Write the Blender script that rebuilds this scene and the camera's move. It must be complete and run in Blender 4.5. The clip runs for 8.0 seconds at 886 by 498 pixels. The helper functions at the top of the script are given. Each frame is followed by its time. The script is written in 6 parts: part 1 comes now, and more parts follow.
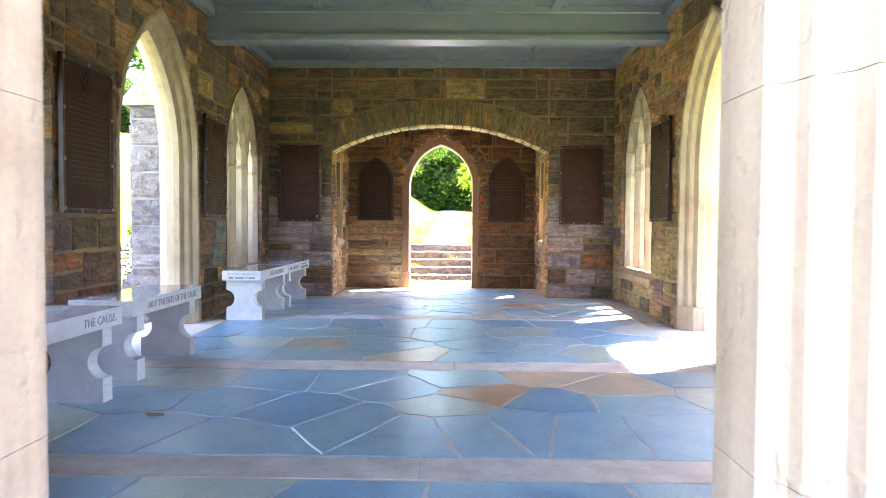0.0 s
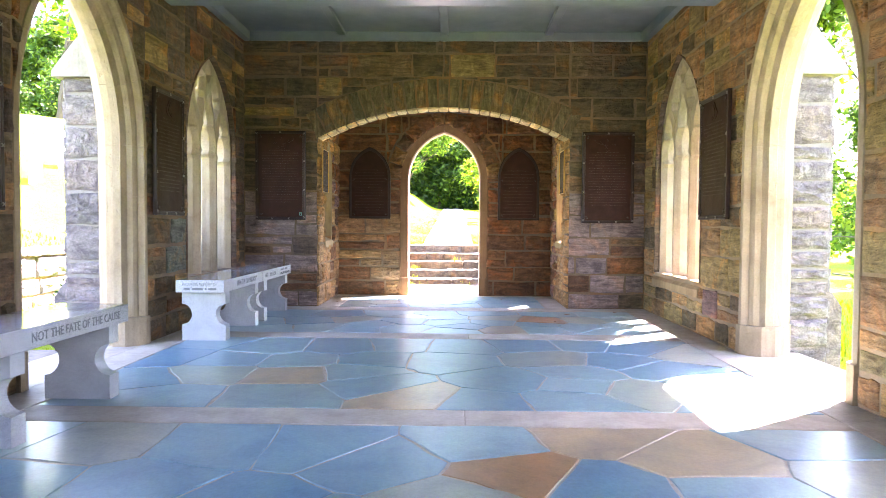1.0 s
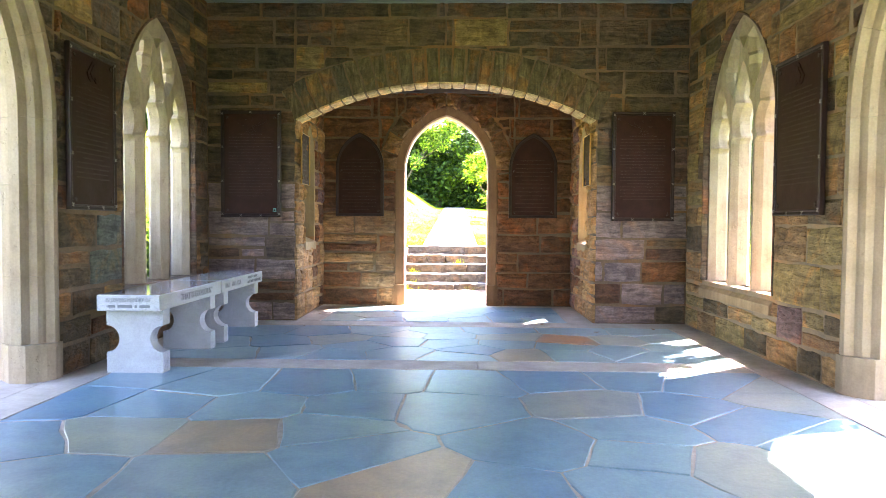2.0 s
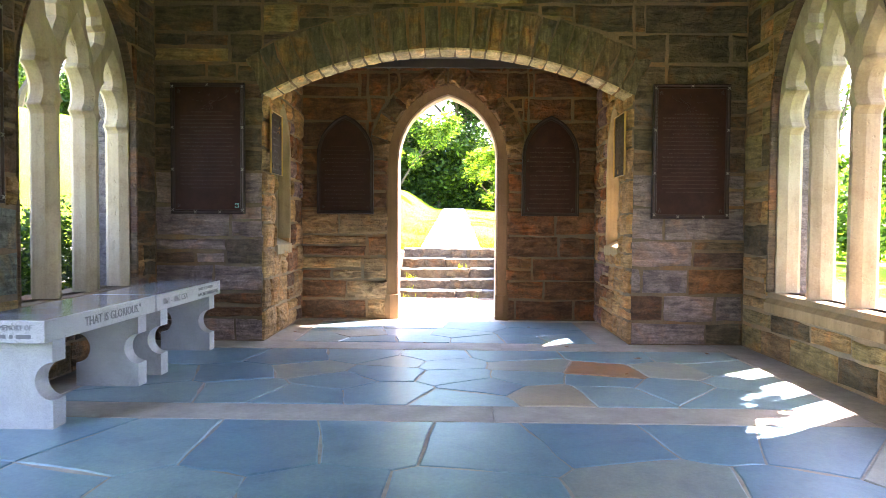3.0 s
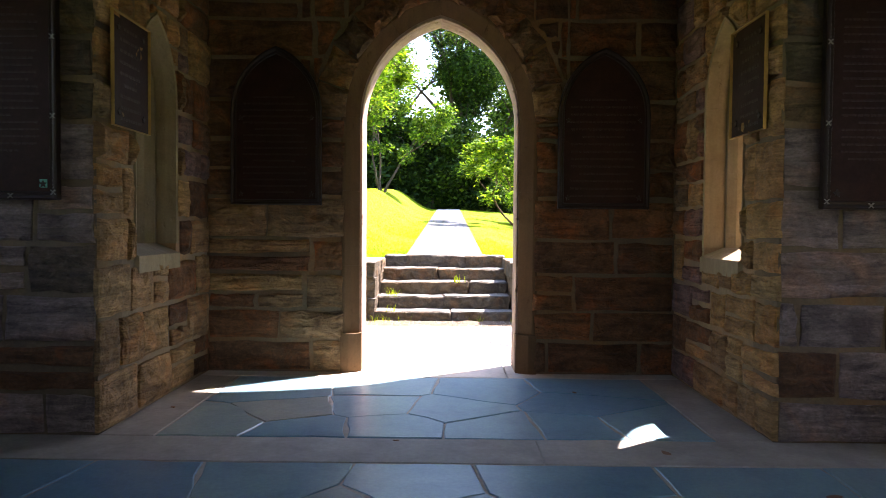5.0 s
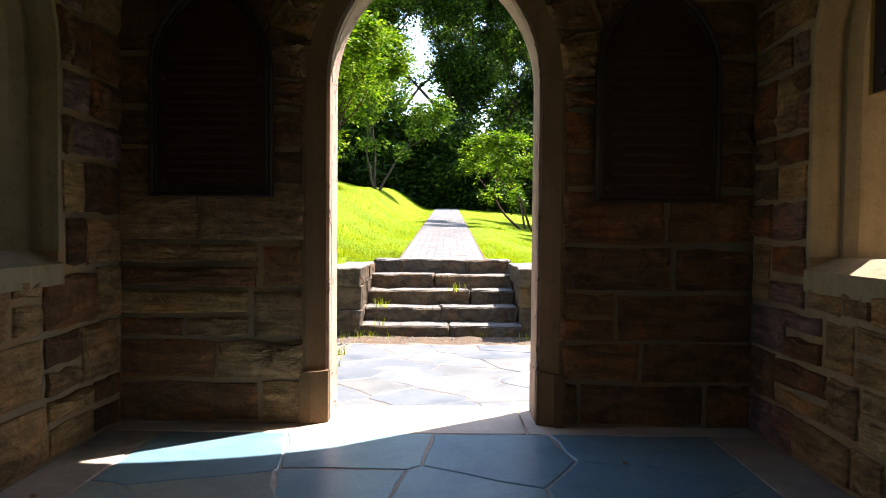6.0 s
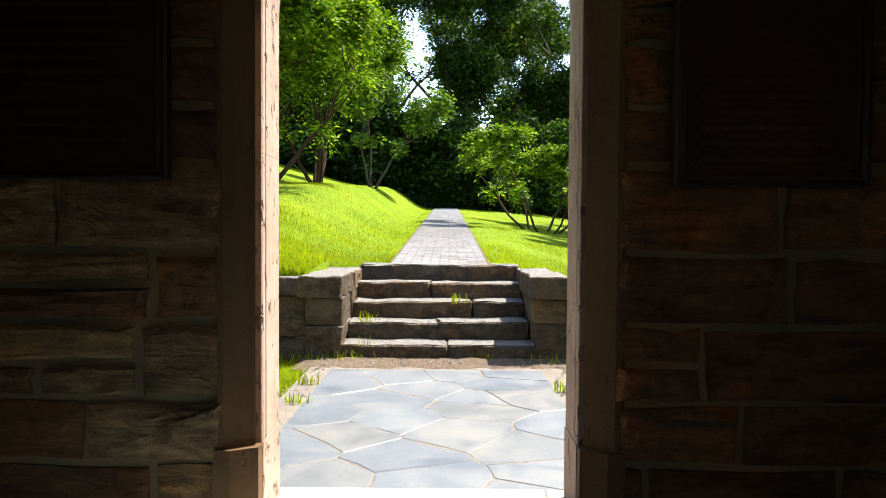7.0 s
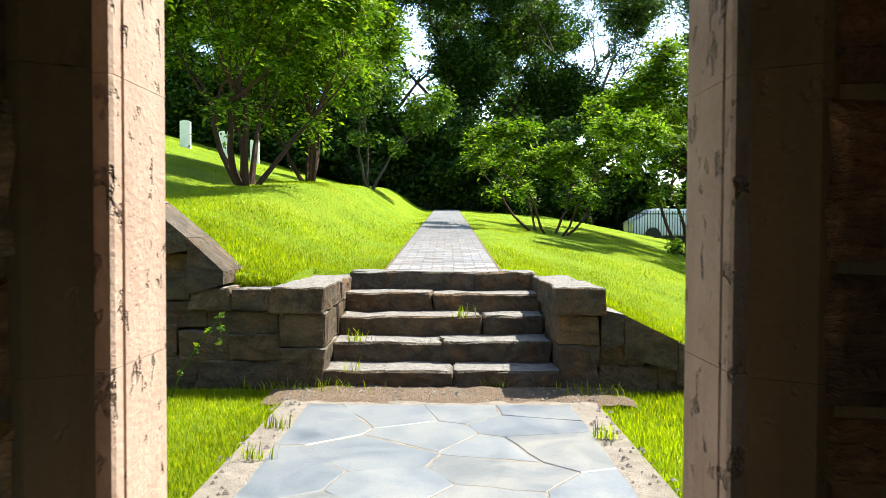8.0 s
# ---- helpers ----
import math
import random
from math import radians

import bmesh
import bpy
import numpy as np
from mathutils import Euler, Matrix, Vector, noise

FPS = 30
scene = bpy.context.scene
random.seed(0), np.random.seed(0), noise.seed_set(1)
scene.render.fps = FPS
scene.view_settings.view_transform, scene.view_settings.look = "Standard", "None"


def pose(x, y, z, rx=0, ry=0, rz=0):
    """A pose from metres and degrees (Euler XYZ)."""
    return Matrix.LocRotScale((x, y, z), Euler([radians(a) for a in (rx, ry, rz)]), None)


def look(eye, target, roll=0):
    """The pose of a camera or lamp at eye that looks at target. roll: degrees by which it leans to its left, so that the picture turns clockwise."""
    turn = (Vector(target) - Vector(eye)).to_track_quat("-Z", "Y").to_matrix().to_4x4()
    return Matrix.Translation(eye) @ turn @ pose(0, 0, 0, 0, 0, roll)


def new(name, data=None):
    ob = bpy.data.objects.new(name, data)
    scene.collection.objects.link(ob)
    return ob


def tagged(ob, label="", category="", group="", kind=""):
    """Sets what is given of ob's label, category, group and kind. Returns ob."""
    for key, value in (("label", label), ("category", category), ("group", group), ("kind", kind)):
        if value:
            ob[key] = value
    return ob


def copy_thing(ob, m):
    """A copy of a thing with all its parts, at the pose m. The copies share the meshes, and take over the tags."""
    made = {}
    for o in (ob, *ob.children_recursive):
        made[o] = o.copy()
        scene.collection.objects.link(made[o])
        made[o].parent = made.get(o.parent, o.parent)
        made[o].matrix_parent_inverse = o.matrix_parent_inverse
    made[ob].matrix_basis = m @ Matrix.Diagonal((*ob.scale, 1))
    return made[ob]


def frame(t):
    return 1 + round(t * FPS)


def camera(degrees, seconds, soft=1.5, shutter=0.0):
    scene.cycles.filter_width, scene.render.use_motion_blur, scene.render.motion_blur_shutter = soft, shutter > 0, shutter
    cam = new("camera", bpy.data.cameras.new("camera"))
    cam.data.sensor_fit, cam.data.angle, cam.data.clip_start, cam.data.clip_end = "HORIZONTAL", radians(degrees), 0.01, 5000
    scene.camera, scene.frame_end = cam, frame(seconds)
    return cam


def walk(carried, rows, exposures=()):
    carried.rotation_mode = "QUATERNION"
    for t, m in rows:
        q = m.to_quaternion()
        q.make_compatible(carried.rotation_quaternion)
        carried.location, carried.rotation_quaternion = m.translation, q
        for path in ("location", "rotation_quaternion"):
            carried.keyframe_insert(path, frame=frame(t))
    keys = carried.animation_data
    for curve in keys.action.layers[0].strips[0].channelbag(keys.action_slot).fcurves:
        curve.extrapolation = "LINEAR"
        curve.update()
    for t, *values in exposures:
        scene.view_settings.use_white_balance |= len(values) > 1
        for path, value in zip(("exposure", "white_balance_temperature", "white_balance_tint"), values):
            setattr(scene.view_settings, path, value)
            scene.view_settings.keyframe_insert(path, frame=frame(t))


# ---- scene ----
cam = camera(66.0, 8.0, 0.5, 0.2)
PATH = [
    (0, (0.211, 0.06, 0.955), (0.178, 2.059, 0.887), 0.4),
    (0.5, (0.198, 0.722, 0.961), (0.162, 2.72, 0.889), 0.4),
    (1, (0.167, 1.321, 0.959), (0.129, 3.319, 0.887), 0.4),
    (1.5, (0.146, 1.965, 0.955), (0.106, 3.963, 0.88), 0.4),
    (3, (0.082, 3.832, 0.92), (0.046, 5.831, 0.852), 0.4),
    (3.5, (0.067, 4.43, 0.91), (0.037, 6.429, 0.842), 0.45),
    (4, (0.079, 5.074, 0.9), (0.052, 7.073, 0.833), 0.4),
    (4.5, (0.067, 5.705, 0.893), (0.044, 7.704, 0.83), 0.4),
    (6, (0.067, 7.406, 0.895), (0.053, 9.405, 0.836), 0.5),
    (6.5, (0.076, 7.94, 0.895), (0.062, 9.94, 0.836), 0.4),
    (7, (0.083, 8.5, 0.894), (0.069, 10.499, 0.836), 0.4),
    (7.5, (0.066, 9.012, 0.886), (0.053, 11.011, 0.832), 0.4),
    (8, (0.042, 9.507, 0.877), (0.029, 11.507, 0.827), 0.25),
]
EXPOSURES = [(0, 5.46, 6500, 32), (1.0, 5.46, 6650, 33), (1.7, 5.36, 6650, 30), (3.0, 5.02, 6650, 26), (3.5, 4.66, 6650, 26), (4.0, 4.12, 6550, 28), (4.5, 3.62, 6450, 26), (6.0, 2.22, 6550, 16), (6.5, 1.95, 6600, 13), (8.0, 1.8, 6500, 5)]
walk(cam, [(t, look(eye, target, roll)) for t, eye, target, roll in PATH], EXPOSURES)

# ---------------------------------------------------------------- world and sun
SUN_WAY = Vector((0.55, 0.38, 1.0)).normalized()
world = bpy.data.worlds.new("sky")
scene.world = world
world.use_nodes = True
wn = world.node_tree.nodes
sky = wn.new("ShaderNodeTexSky")
sky.sky_type = "NISHITA"
sky.sun_disc = False
sky.dust_density = 1.2
sky.sun_elevation = math.asin(SUN_WAY.z)
sky.sun_rotation = math.atan2(SUN_WAY.x, SUN_WAY.y)
wn["Background"].inputs["Strength"].default_value = 0.13
world.node_tree.links.new(sky.outputs[0], wn["Background"].inputs["Color"])
sun = new("sun", bpy.data.lights.new("sun", "SUN"))
sun.data.energy, sun.data.angle, sun.data.color = 5.0, radians(0.53), (1.0, 0.95, 0.87)
sun.matrix_world = look(SUN_WAY * 40, (0, 0, 0))


# ---------------------------------------------------------------- materials
class Nodes:
    """A small hand for writing node materials."""

    def __init__(self, name):
        self.mat = bpy.data.materials.new(name)
        self.mat.use_nodes = True
        self.tree = self.mat.node_tree
        self.out = self.tree.nodes["Material Output"]
        self.bsdf = self.tree.nodes["Principled BSDF"]

    def add(self, kind, **values):
        n = self.tree.nodes.new(kind)
        for k, v in values.items():
            n.inputs[k].default_value = v
        return n

    def link(self, a, b):
        self.tree.links.new(a, b)

    def coords(self):
        return self.add("ShaderNodeTexCoord").outputs["Object"]

    def noise(self, scale, detail=6.0, rough=0.6, vec=None, distort=0.0):
        n = self.add("ShaderNodeTexNoise", Scale=scale, Detail=detail, Roughness=rough, Distortion=distort)
        self.link(vec if vec else self.coords(), n.inputs["Vector"])
        return n.outputs["Fac"]

    def stretch(self, x, y, z):
        m = self.add("ShaderNodeMapping", Scale=(x, y, z))
        self.link(self.coords(), m.inputs["Vector"])
        return m.outputs[0]

    def ramp(self, fac, stops, constant=False):
        r = self.add("ShaderNodeValToRGB")
        if constant:
            r.color_ramp.interpolation = "CONSTANT"
        e = r.color_ramp.elements
        while len(e) < len(stops):
            e.new(0.5)
        for k, (p, c) in enumerate(stops):
            e[k].position = p
            e[k].color = (*c, 1) if len(c) == 3 else c
        self.link(fac, r.inputs[0])
        return r.outputs[0]

    def grey(self, fac, lo, hi, p0=0.3, p1=0.7):
        return self.ramp(fac, [(p0, (lo, lo, lo)), (p1, (hi, hi, hi))])

    def mix(self, a, b, fac=0.5, how="MIX"):
        m = self.tree.nodes.new("ShaderNodeMix")
        m.data_type, m.blend_type = "RGBA", how
        for socket, v in ((m.inputs[0], fac), (m.inputs[6], a), (m.inputs[7], b)):
            if isinstance(v, (int, float)):
                socket.default_value = v
            elif isinstance(v, tuple):
                socket.default_value = (*v, 1)
            else:
                self.link(v, socket)
        return m.outputs[2]

    def rand(self):
        return self.add("ShaderNodeObjectInfo").outputs["Random"]

    def bump(self, height, strength=0.5, distance=0.01, under=None):
        b = self.add("ShaderNodeBump", Strength=strength, Distance=distance)
        self.link(height, b.inputs["Height"])
        if under:
            self.link(under, b.inputs["Normal"])
        return b.outputs[0]

    def done(self, color=None, rough=None, normal=None, metal=0.0, spec=0.5):
        for key, v in (("Base Color", color), ("Roughness", rough), ("Normal", normal)):
            if v is None:
                continue
            if isinstance(v, (int, float)):
                self.bsdf.inputs[key].default_value = v
            elif isinstance(v, tuple):
                self.bsdf.inputs[key].default_value = (*v, 1)
            else:
                self.link(v, self.bsdf.inputs[key])
        self.bsdf.inputs["Metallic"].default_value = metal
        self.bsdf.inputs["Specular IOR Level"].default_value = spec
        return self.mat


def stone_material(name, stops, island=False, bump=0.8, rust=0.5, layered=1.0, sunlit_top=None, upright=False):
    """Rock-faced stone: its own colour, cleavage layers, rust and fine grain, different on every stone."""
    n = Nodes(name)
    r = n.add("ShaderNodeNewGeometry").outputs["Random Per Island"] if island else n.rand()
    base = n.ramp(r, stops)
    far = n.add("ShaderNodeVectorMath")
    far.operation = "SCALE"
    far.inputs[0].default_value = (37.0, 53.0, 29.0)
    n.link(r, far.inputs["Scale"])
    own = n.add("ShaderNodeVectorMath")
    n.link(n.coords(), own.inputs[0])
    n.link(far.outputs[0], own.inputs[1])
    own = own.outputs[0]

    def stretched(x, y, z):
        m = n.add("ShaderNodeMapping", Scale=(x, y, z))
        n.link(own, m.inputs["Vector"])
        return m.outputs[0]

    big = n.noise(3.6, 5, 0.6, own, 0.7)
    fine = n.noise(1.0, 5, 0.72, stretched(60, 60, 60 + 60 * layered))
    layer = n.noise(1.0, 6, 0.62, stretched(26, 3.5, 4) if upright else stretched(3.5, 3.5, 5 + 21 * layered), 0.9)
    lump = n.noise(7.5, 6, 0.6, own, 1.4)
    rusty = n.mix(base, (2.2, 1.25, 0.5), 1.0, "MULTIPLY")
    c = n.mix(base, rusty, n.ramp(big, [(0.52, (0, 0, 0)), (0.66, (rust, rust, rust))]))
    c = n.mix(c, n.ramp(big, [(0.3, (0.6, 0.6, 0.64)), (0.44, (1, 1, 1))]), 0.9, "MULTIPLY")
    c = n.mix(c, n.grey(layer, 0.58, 1.42, 0.36, 0.64), 0.8, "MULTIPLY")
    c = n.mix(c, n.grey(fine, 0.62, 1.36), 0.85, "MULTIPLY")
    c = n.mix(c, n.grey(lump, 0.62, 1.35, 0.34, 0.66), 0.7, "MULTIPLY")
    # sunlight painted on: faces that point up get the paler colour
    if sunlit_top:
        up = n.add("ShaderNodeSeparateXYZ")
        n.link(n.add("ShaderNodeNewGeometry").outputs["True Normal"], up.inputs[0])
        c = n.mix(c, n.mix(sunlit_top, n.grey(n.noise(22, 6, 0.7), 0.6, 1.25), 0.9, "MULTIPLY"), n.ramp(up.outputs["Z"], [(0.75, (0, 0, 0)), (0.92, (0.85, 0.85, 0.85))]))
    low = n.bump(lump, bump, 0.09)
    mid = n.bump(layer, bump * 0.9, 0.035, low)
    return n.done(c, n.grey(fine, 0.68, 0.95), n.bump(fine, 0.6, 0.012, mid), spec=0.25)


STONES = [(0.0, (0.118, 0.08, 0.045)), (0.12, (0.08, 0.057, 0.042)), (0.24, (0.145, 0.095, 0.048)), (0.36, (0.103, 0.06, 0.044)),
          (0.5, (0.0931, 0.0756, 0.06)), (0.62, (0.128, 0.072, 0.04)), (0.74, (0.11, 0.08, 0.063)), (0.86, (0.125, 0.09, 0.05)), (1.0, (0.077, 0.056, 0.042))]
M_STONE = stone_material("rock_faced_stone", STONES)
M_STONE_FAR = stone_material("rock_faced_stone_outside", STONES, True)
M_STONE_OLIVE = stone_material("olive_brown_stone", [(0.0, (0.108, 0.078, 0.041)), (0.2, (0.074, 0.058, 0.034)), (0.4, (0.112, 0.078, 0.041)), (0.6, (0.083, 0.065, 0.038)), (0.8, (0.094, 0.063, 0.036)), (1.0, (0.079, 0.062, 0.04))], layered=0.7)
M_STONE_PLUM = stone_material("purple_grey_stone", [(0.0, (0.225, 0.171, 0.158)), (0.35, (0.186, 0.14, 0.128)), (0.65, (0.243, 0.171, 0.148)), (1.0, (0.169, 0.136, 0.128))], rust=0.25)
# rust-stained tan, made paler to paint in sunlight bounced onto the porch walls
M_STONE_WARM = stone_material("bounce_lit_tan_stone", [(0.0, (0.329, 0.191, 0.0796)), (0.25, (0.256, 0.137, 0.0521)), (0.5, (0.355, 0.217, 0.099)), (0.75, (0.28, 0.15, 0.0645)), (1.0, (0.305, 0.194, 0.0918))], rust=0.25)
M_STONE_RUST = stone_material("red_brown_stone", [(0.0, (0.165, 0.0729, 0.0304)), (0.25, (0.0962, 0.0475, 0.0248)), (0.5, (0.192, 0.0855, 0.0331)), (0.7, (0.123, 0.0539, 0.0248)), (1.0, (0.146, 0.076, 0.0386))], layered=0.5)
M_STONE_GOLD = stone_material("tan_yellow_stone", [(0.0, (0.294, 0.162, 0.0652)), (0.2, (0.17, 0.101, 0.0515)), (0.45, (0.327, 0.189, 0.0756)), (0.7, (0.202, 0.119, 0.0584)), (1.0, (0.262, 0.137, 0.0584))], rust=0.3)
M_STONE_YELLOW = stone_material("yellow_ochre_stone", [(0.0, (0.252, 0.168, 0.0595)), (1.0, (0.224, 0.161, 0.07))])
M_STONE_TEAL = stone_material("green_stained_stone", [(0.0, (0.098, 0.133, 0.119)), (1.0, (0.119, 0.122, 0.098))])
M_STONE_RED = stone_material("purplish_stone", [(0.0, (0.14, 0.0875, 0.0805)), (1.0, (0.168, 0.098, 0.084))])
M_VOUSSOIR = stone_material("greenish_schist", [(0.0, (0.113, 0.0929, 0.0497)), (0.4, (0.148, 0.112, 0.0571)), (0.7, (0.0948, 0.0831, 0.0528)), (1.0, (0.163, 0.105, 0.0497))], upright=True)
M_VOUSSOIR_RUST = stone_material("rusty_schist", [(0.0, (0.2, 0.09, 0.035)), (0.35, (0.11, 0.06, 0.03)), (0.7, (0.21, 0.115, 0.045)), (1.0, (0.12, 0.075, 0.045))], layered=0.6)
M_BUTTRESS = stone_material("pale_grey_stone", [(0.0, (0.156, 0.14, 0.14)), (0.4, (0.183, 0.16, 0.156)), (0.7, (0.14, 0.123, 0.125)), (1.0, (0.195, 0.156, 0.14))], rust=0.1, layered=0.25)
# the pale last colour paints sun onto treads and wall tops
M_OLD_STONE = stone_material("old_step_stone", [(0.0, (0.10, 0.07, 0.042)), (0.35, (0.066, 0.052, 0.036)), (0.7, (0.085, 0.06, 0.035)), (1.0, (0.12, 0.08, 0.042))], rust=0.35, layered=0.15, sunlit_top=(0.21, 0.195, 0.175))


def mortar_material(name="tan_mortar", k=1.0):
    n = Nodes(name)
    c = n.ramp(n.noise(2.2, 5), [(p, (a * k, b * k, d * k)) for p, a, b, d in ((0.36, 0.31, 0.165, 0.074), (0.48, 0.25, 0.17, 0.1), (0.62, 0.175, 0.134, 0.092))])
    return n.done(n.mix(c, n.grey(n.noise(70), 0.75, 1.15), 0.7, "MULTIPLY"), 0.95, n.bump(n.noise(90), 0.5, 0.004), spec=0.2)


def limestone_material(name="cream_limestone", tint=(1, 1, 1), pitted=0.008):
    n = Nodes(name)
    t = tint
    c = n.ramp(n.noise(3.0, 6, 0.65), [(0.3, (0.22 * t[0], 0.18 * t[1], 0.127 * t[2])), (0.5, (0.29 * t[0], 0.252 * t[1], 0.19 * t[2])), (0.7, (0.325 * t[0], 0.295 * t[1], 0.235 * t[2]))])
    streak = n.noise(1.0, 5, 0.6, n.stretch(16, 16, 1.3))
    c = n.mix(c, n.grey(streak, 0.72, 1.08, 0.3, 0.6), 0.7, "MULTIPLY")
    c = n.mix(c, n.grey(n.noise(85), 0.86, 1.08), 0.8, "MULTIPLY")
    pits = n.ramp(n.noise(1.0, 4, 0.55, n.stretch(26, 26, 17)), [(0.30, (0, 0, 0)), (0.40, (1, 1, 1))])
    under = n.bump(pits, 0.5 if pitted < 0.01 else 1.0, pitted)
    return n.done(c, 0.85, n.bump(n.noise(120 if pitted < 0.01 else 75), 0.35 if pitted < 0.01 else 0.5, pitted * 0.35, under), spec=0.3)


def bluestone_material(name, stops, coat=0.3):
    n = Nodes(name)
    base = n.ramp(n.rand(), stops)
    cloud = n.noise(3.2, 6, 0.62, None, 0.8)
    c = n.mix(base, n.ramp(cloud, [(0.3, (0.62, 0.68, 0.74)), (0.48, (1, 1, 1)), (0.7, (1.38, 1.28, 1.12))]), 0.85, "MULTIPLY")
    c = n.mix(c, n.grey(n.noise(60, 6, 0.7), 0.78, 1.2), 0.7, "MULTIPLY")
    rough = n.mix(n.grey(cloud, 0.28, 0.44), n.grey(n.noise(18, 5), 0.3, 0.5), 0.4)
    h = cloud
    n.bsdf.inputs["Coat Weight"].default_value = coat
    n.bsdf.inputs["Coat Roughness"].default_value = 0.26
    return n.done(c, rough, n.bump(n.noise(110), 0.12, 0.003, n.bump(h, 0.22, 0.012)), spec=0.6)


def plain_material(name, color, rough=0.6, scale=14.0, amount=0.6, bump=0.2, metal=0.0, spec=0.5, dist=0.004):
    n = Nodes(name)
    c = n.mix(color, n.grey(n.noise(scale), 0.7, 1.25), amount, "MULTIPLY")
    c = n.mix(c, n.grey(n.noise(scale * 7), 0.85, 1.12), amount, "MULTIPLY")
    return n.done(c, n.grey(n.noise(scale * 0.6), max(rough - 0.08, 0.02), min(rough + 0.08, 1)), n.bump(n.noise(scale * 5), bump, dist), metal, spec)


def granite_material(name, rough):
    n = Nodes(name)
    speck = n.noise(420, 2, 0.5)
    c = n.ramp(speck, [(0.38, (0.16, 0.165, 0.18)), (0.46, (0.40, 0.41, 0.42)), (0.58, (0.46, 0.465, 0.475)), (0.66, (0.6, 0.6, 0.6))])
    c = n.mix(c, n.grey(n.noise(9), 0.66, 0.86), 0.8, "MULTIPLY")
    return n.done(c, rough, n.bump(speck, 0.12 if rough > 0.3 else 0.0, 0.002), spec=0.5)


def leaf_material(name, stops, through_light=0.45):
    n = Nodes(name)
    r = n.add("ShaderNodeNewGeometry").outputs["Random Per Island"]
    c = n.mix(n.ramp(r, stops), n.grey(n.noise(0.9, 3), 0.6, 1.3), 0.8, "MULTIPLY")
    n.done(c, 0.55, spec=0.12)
    tr = n.add("ShaderNodeBsdfTranslucent")
    n.link(n.mix(c, (1.25, 1.35, 0.4), 1.0, "MULTIPLY"), tr.inputs["Color"])
    m = n.add("ShaderNodeMixShader")
    m.inputs[0].default_value = through_light
    n.link(n.bsdf.outputs[0], m.inputs[1])
    n.link(tr.outputs[0], m.inputs[2])
    n.link(m.outputs[0], n.out.inputs["Surface"])
    return n.mat


def lawn_material():
    n = Nodes("lawn_soil_and_grass")
    a = n.noise(0.7, 5)
    c = n.ramp(a, [(0.3, (0.13, 0.22, 0.004)), (0.55, (0.19, 0.28, 0.005)), (0.75, (0.25, 0.31, 0.01))])
    c = n.mix(c, n.grey(n.noise(26, 6, 0.75), 0.55, 1.4), 0.9, "MULTIPLY")
    return n.done(c, 0.9, n.bump(n.noise(45, 6, 0.8), 1.0, 0.06), spec=0.15)


def paver_material(name, island):
    n = Nodes(name)
    r = n.add("ShaderNodeNewGeometry").outputs["Random Per Island"] if island else n.rand()
    c = n.ramp(r, [(0.0, (0.195, 0.20, 0.21)), (0.3, (0.26, 0.262, 0.27)), (0.6, (0.215, 0.216, 0.225)), (0.85, (0.285, 0.28, 0.275)), (1.0, (0.175, 0.178, 0.186))])
    c = n.mix(c, n.grey(n.noise(7, 5), 0.75, 1.15), 0.8, "MULTIPLY")
    return n.done(c, 0.9, n.bump(n.noise(60, 5), 0.3, 0.006), spec=0.2)


M_MORTAR = mortar_material()
M_MORTAR_DARK = mortar_material("dark_tan_mortar", 0.72)
M_GREY_MORTAR = plain_material("grey_mortar", (0.2, 0.18, 0.165), 0.95, 20.0, 0.6, 0.4)
M_LIME = limestone_material("cream_limestone", (0.88, 0.76, 0.65))
M_FLAG = bluestone_material("bluestone", [(0.0, (0.112, 0.221, 0.286)), (0.3, (0.168, 0.281, 0.325)), (0.5, (0.0896, 0.189, 0.267)), (0.7, (0.197, 0.301, 0.329)), (0.86, (0.126, 0.235, 0.293)), (0.95, (0.222, 0.281, 0.255)), (1.0, (0.275, 0.294, 0.231))])
M_FLAG_TAN = bluestone_material("rusty_tan_flagstone", [(0.0, (0.332, 0.253, 0.166)), (0.5, (0.304, 0.261, 0.195)), (1.0, (0.318, 0.21, 0.123))])
M_FLAG_RUST = bluestone_material("rust_orange_flagstone", [(0.0, (0.317, 0.15, 0.066)), (1.0, (0.29, 0.167, 0.088))])
M_FLAG_OLIVE = bluestone_material("grey_green_flagstone", [(0.0, (0.22, 0.255, 0.229)), (0.5, (0.264, 0.273, 0.229)), (1.0, (0.202, 0.246, 0.238))])
M_FLAG_OUT = bluestone_material("weathered_flagstone", [(0.0, (0.12, 0.131, 0.146)), (0.5, (0.144, 0.153, 0.163)), (1.0, (0.143, 0.143, 0.14))], 0.0)
M_CONCRETE = plain_material("worn_concrete", (0.333, 0.293, 0.247), 0.7, 6.0, 0.7, 0.25)
M_PALE_SILL = plain_material("pale_worn_sill", (0.5, 0.44, 0.36), 0.7, 6.0, 0.6, 0.25)
M_JOINT = plain_material("pale_floor_joint", (0.36, 0.31, 0.26), 0.9, 20.0, 0.6, 0.4)
M_GRANITE = granite_material("grey_granite", 0.55)
M_GRANITE_TOP = granite_material("polished_granite", 0.12)
M_LETTER = plain_material("dark_incised_letter", (0.11, 0.115, 0.125), 0.7, 30, 0.3, 0.0)
M_BRONZE = plain_material("brown_bronze", (0.026, 0.0098, 0.0066), 0.55, 9.0, 0.9, 0.3, 0.0, 0.12)
M_BRONZE_EDGE = plain_material("worn_bronze_relief", (0.021, 0.0105, 0.0078), 0.45, 12.0, 0.8, 0.2, 0.0, 0.25)
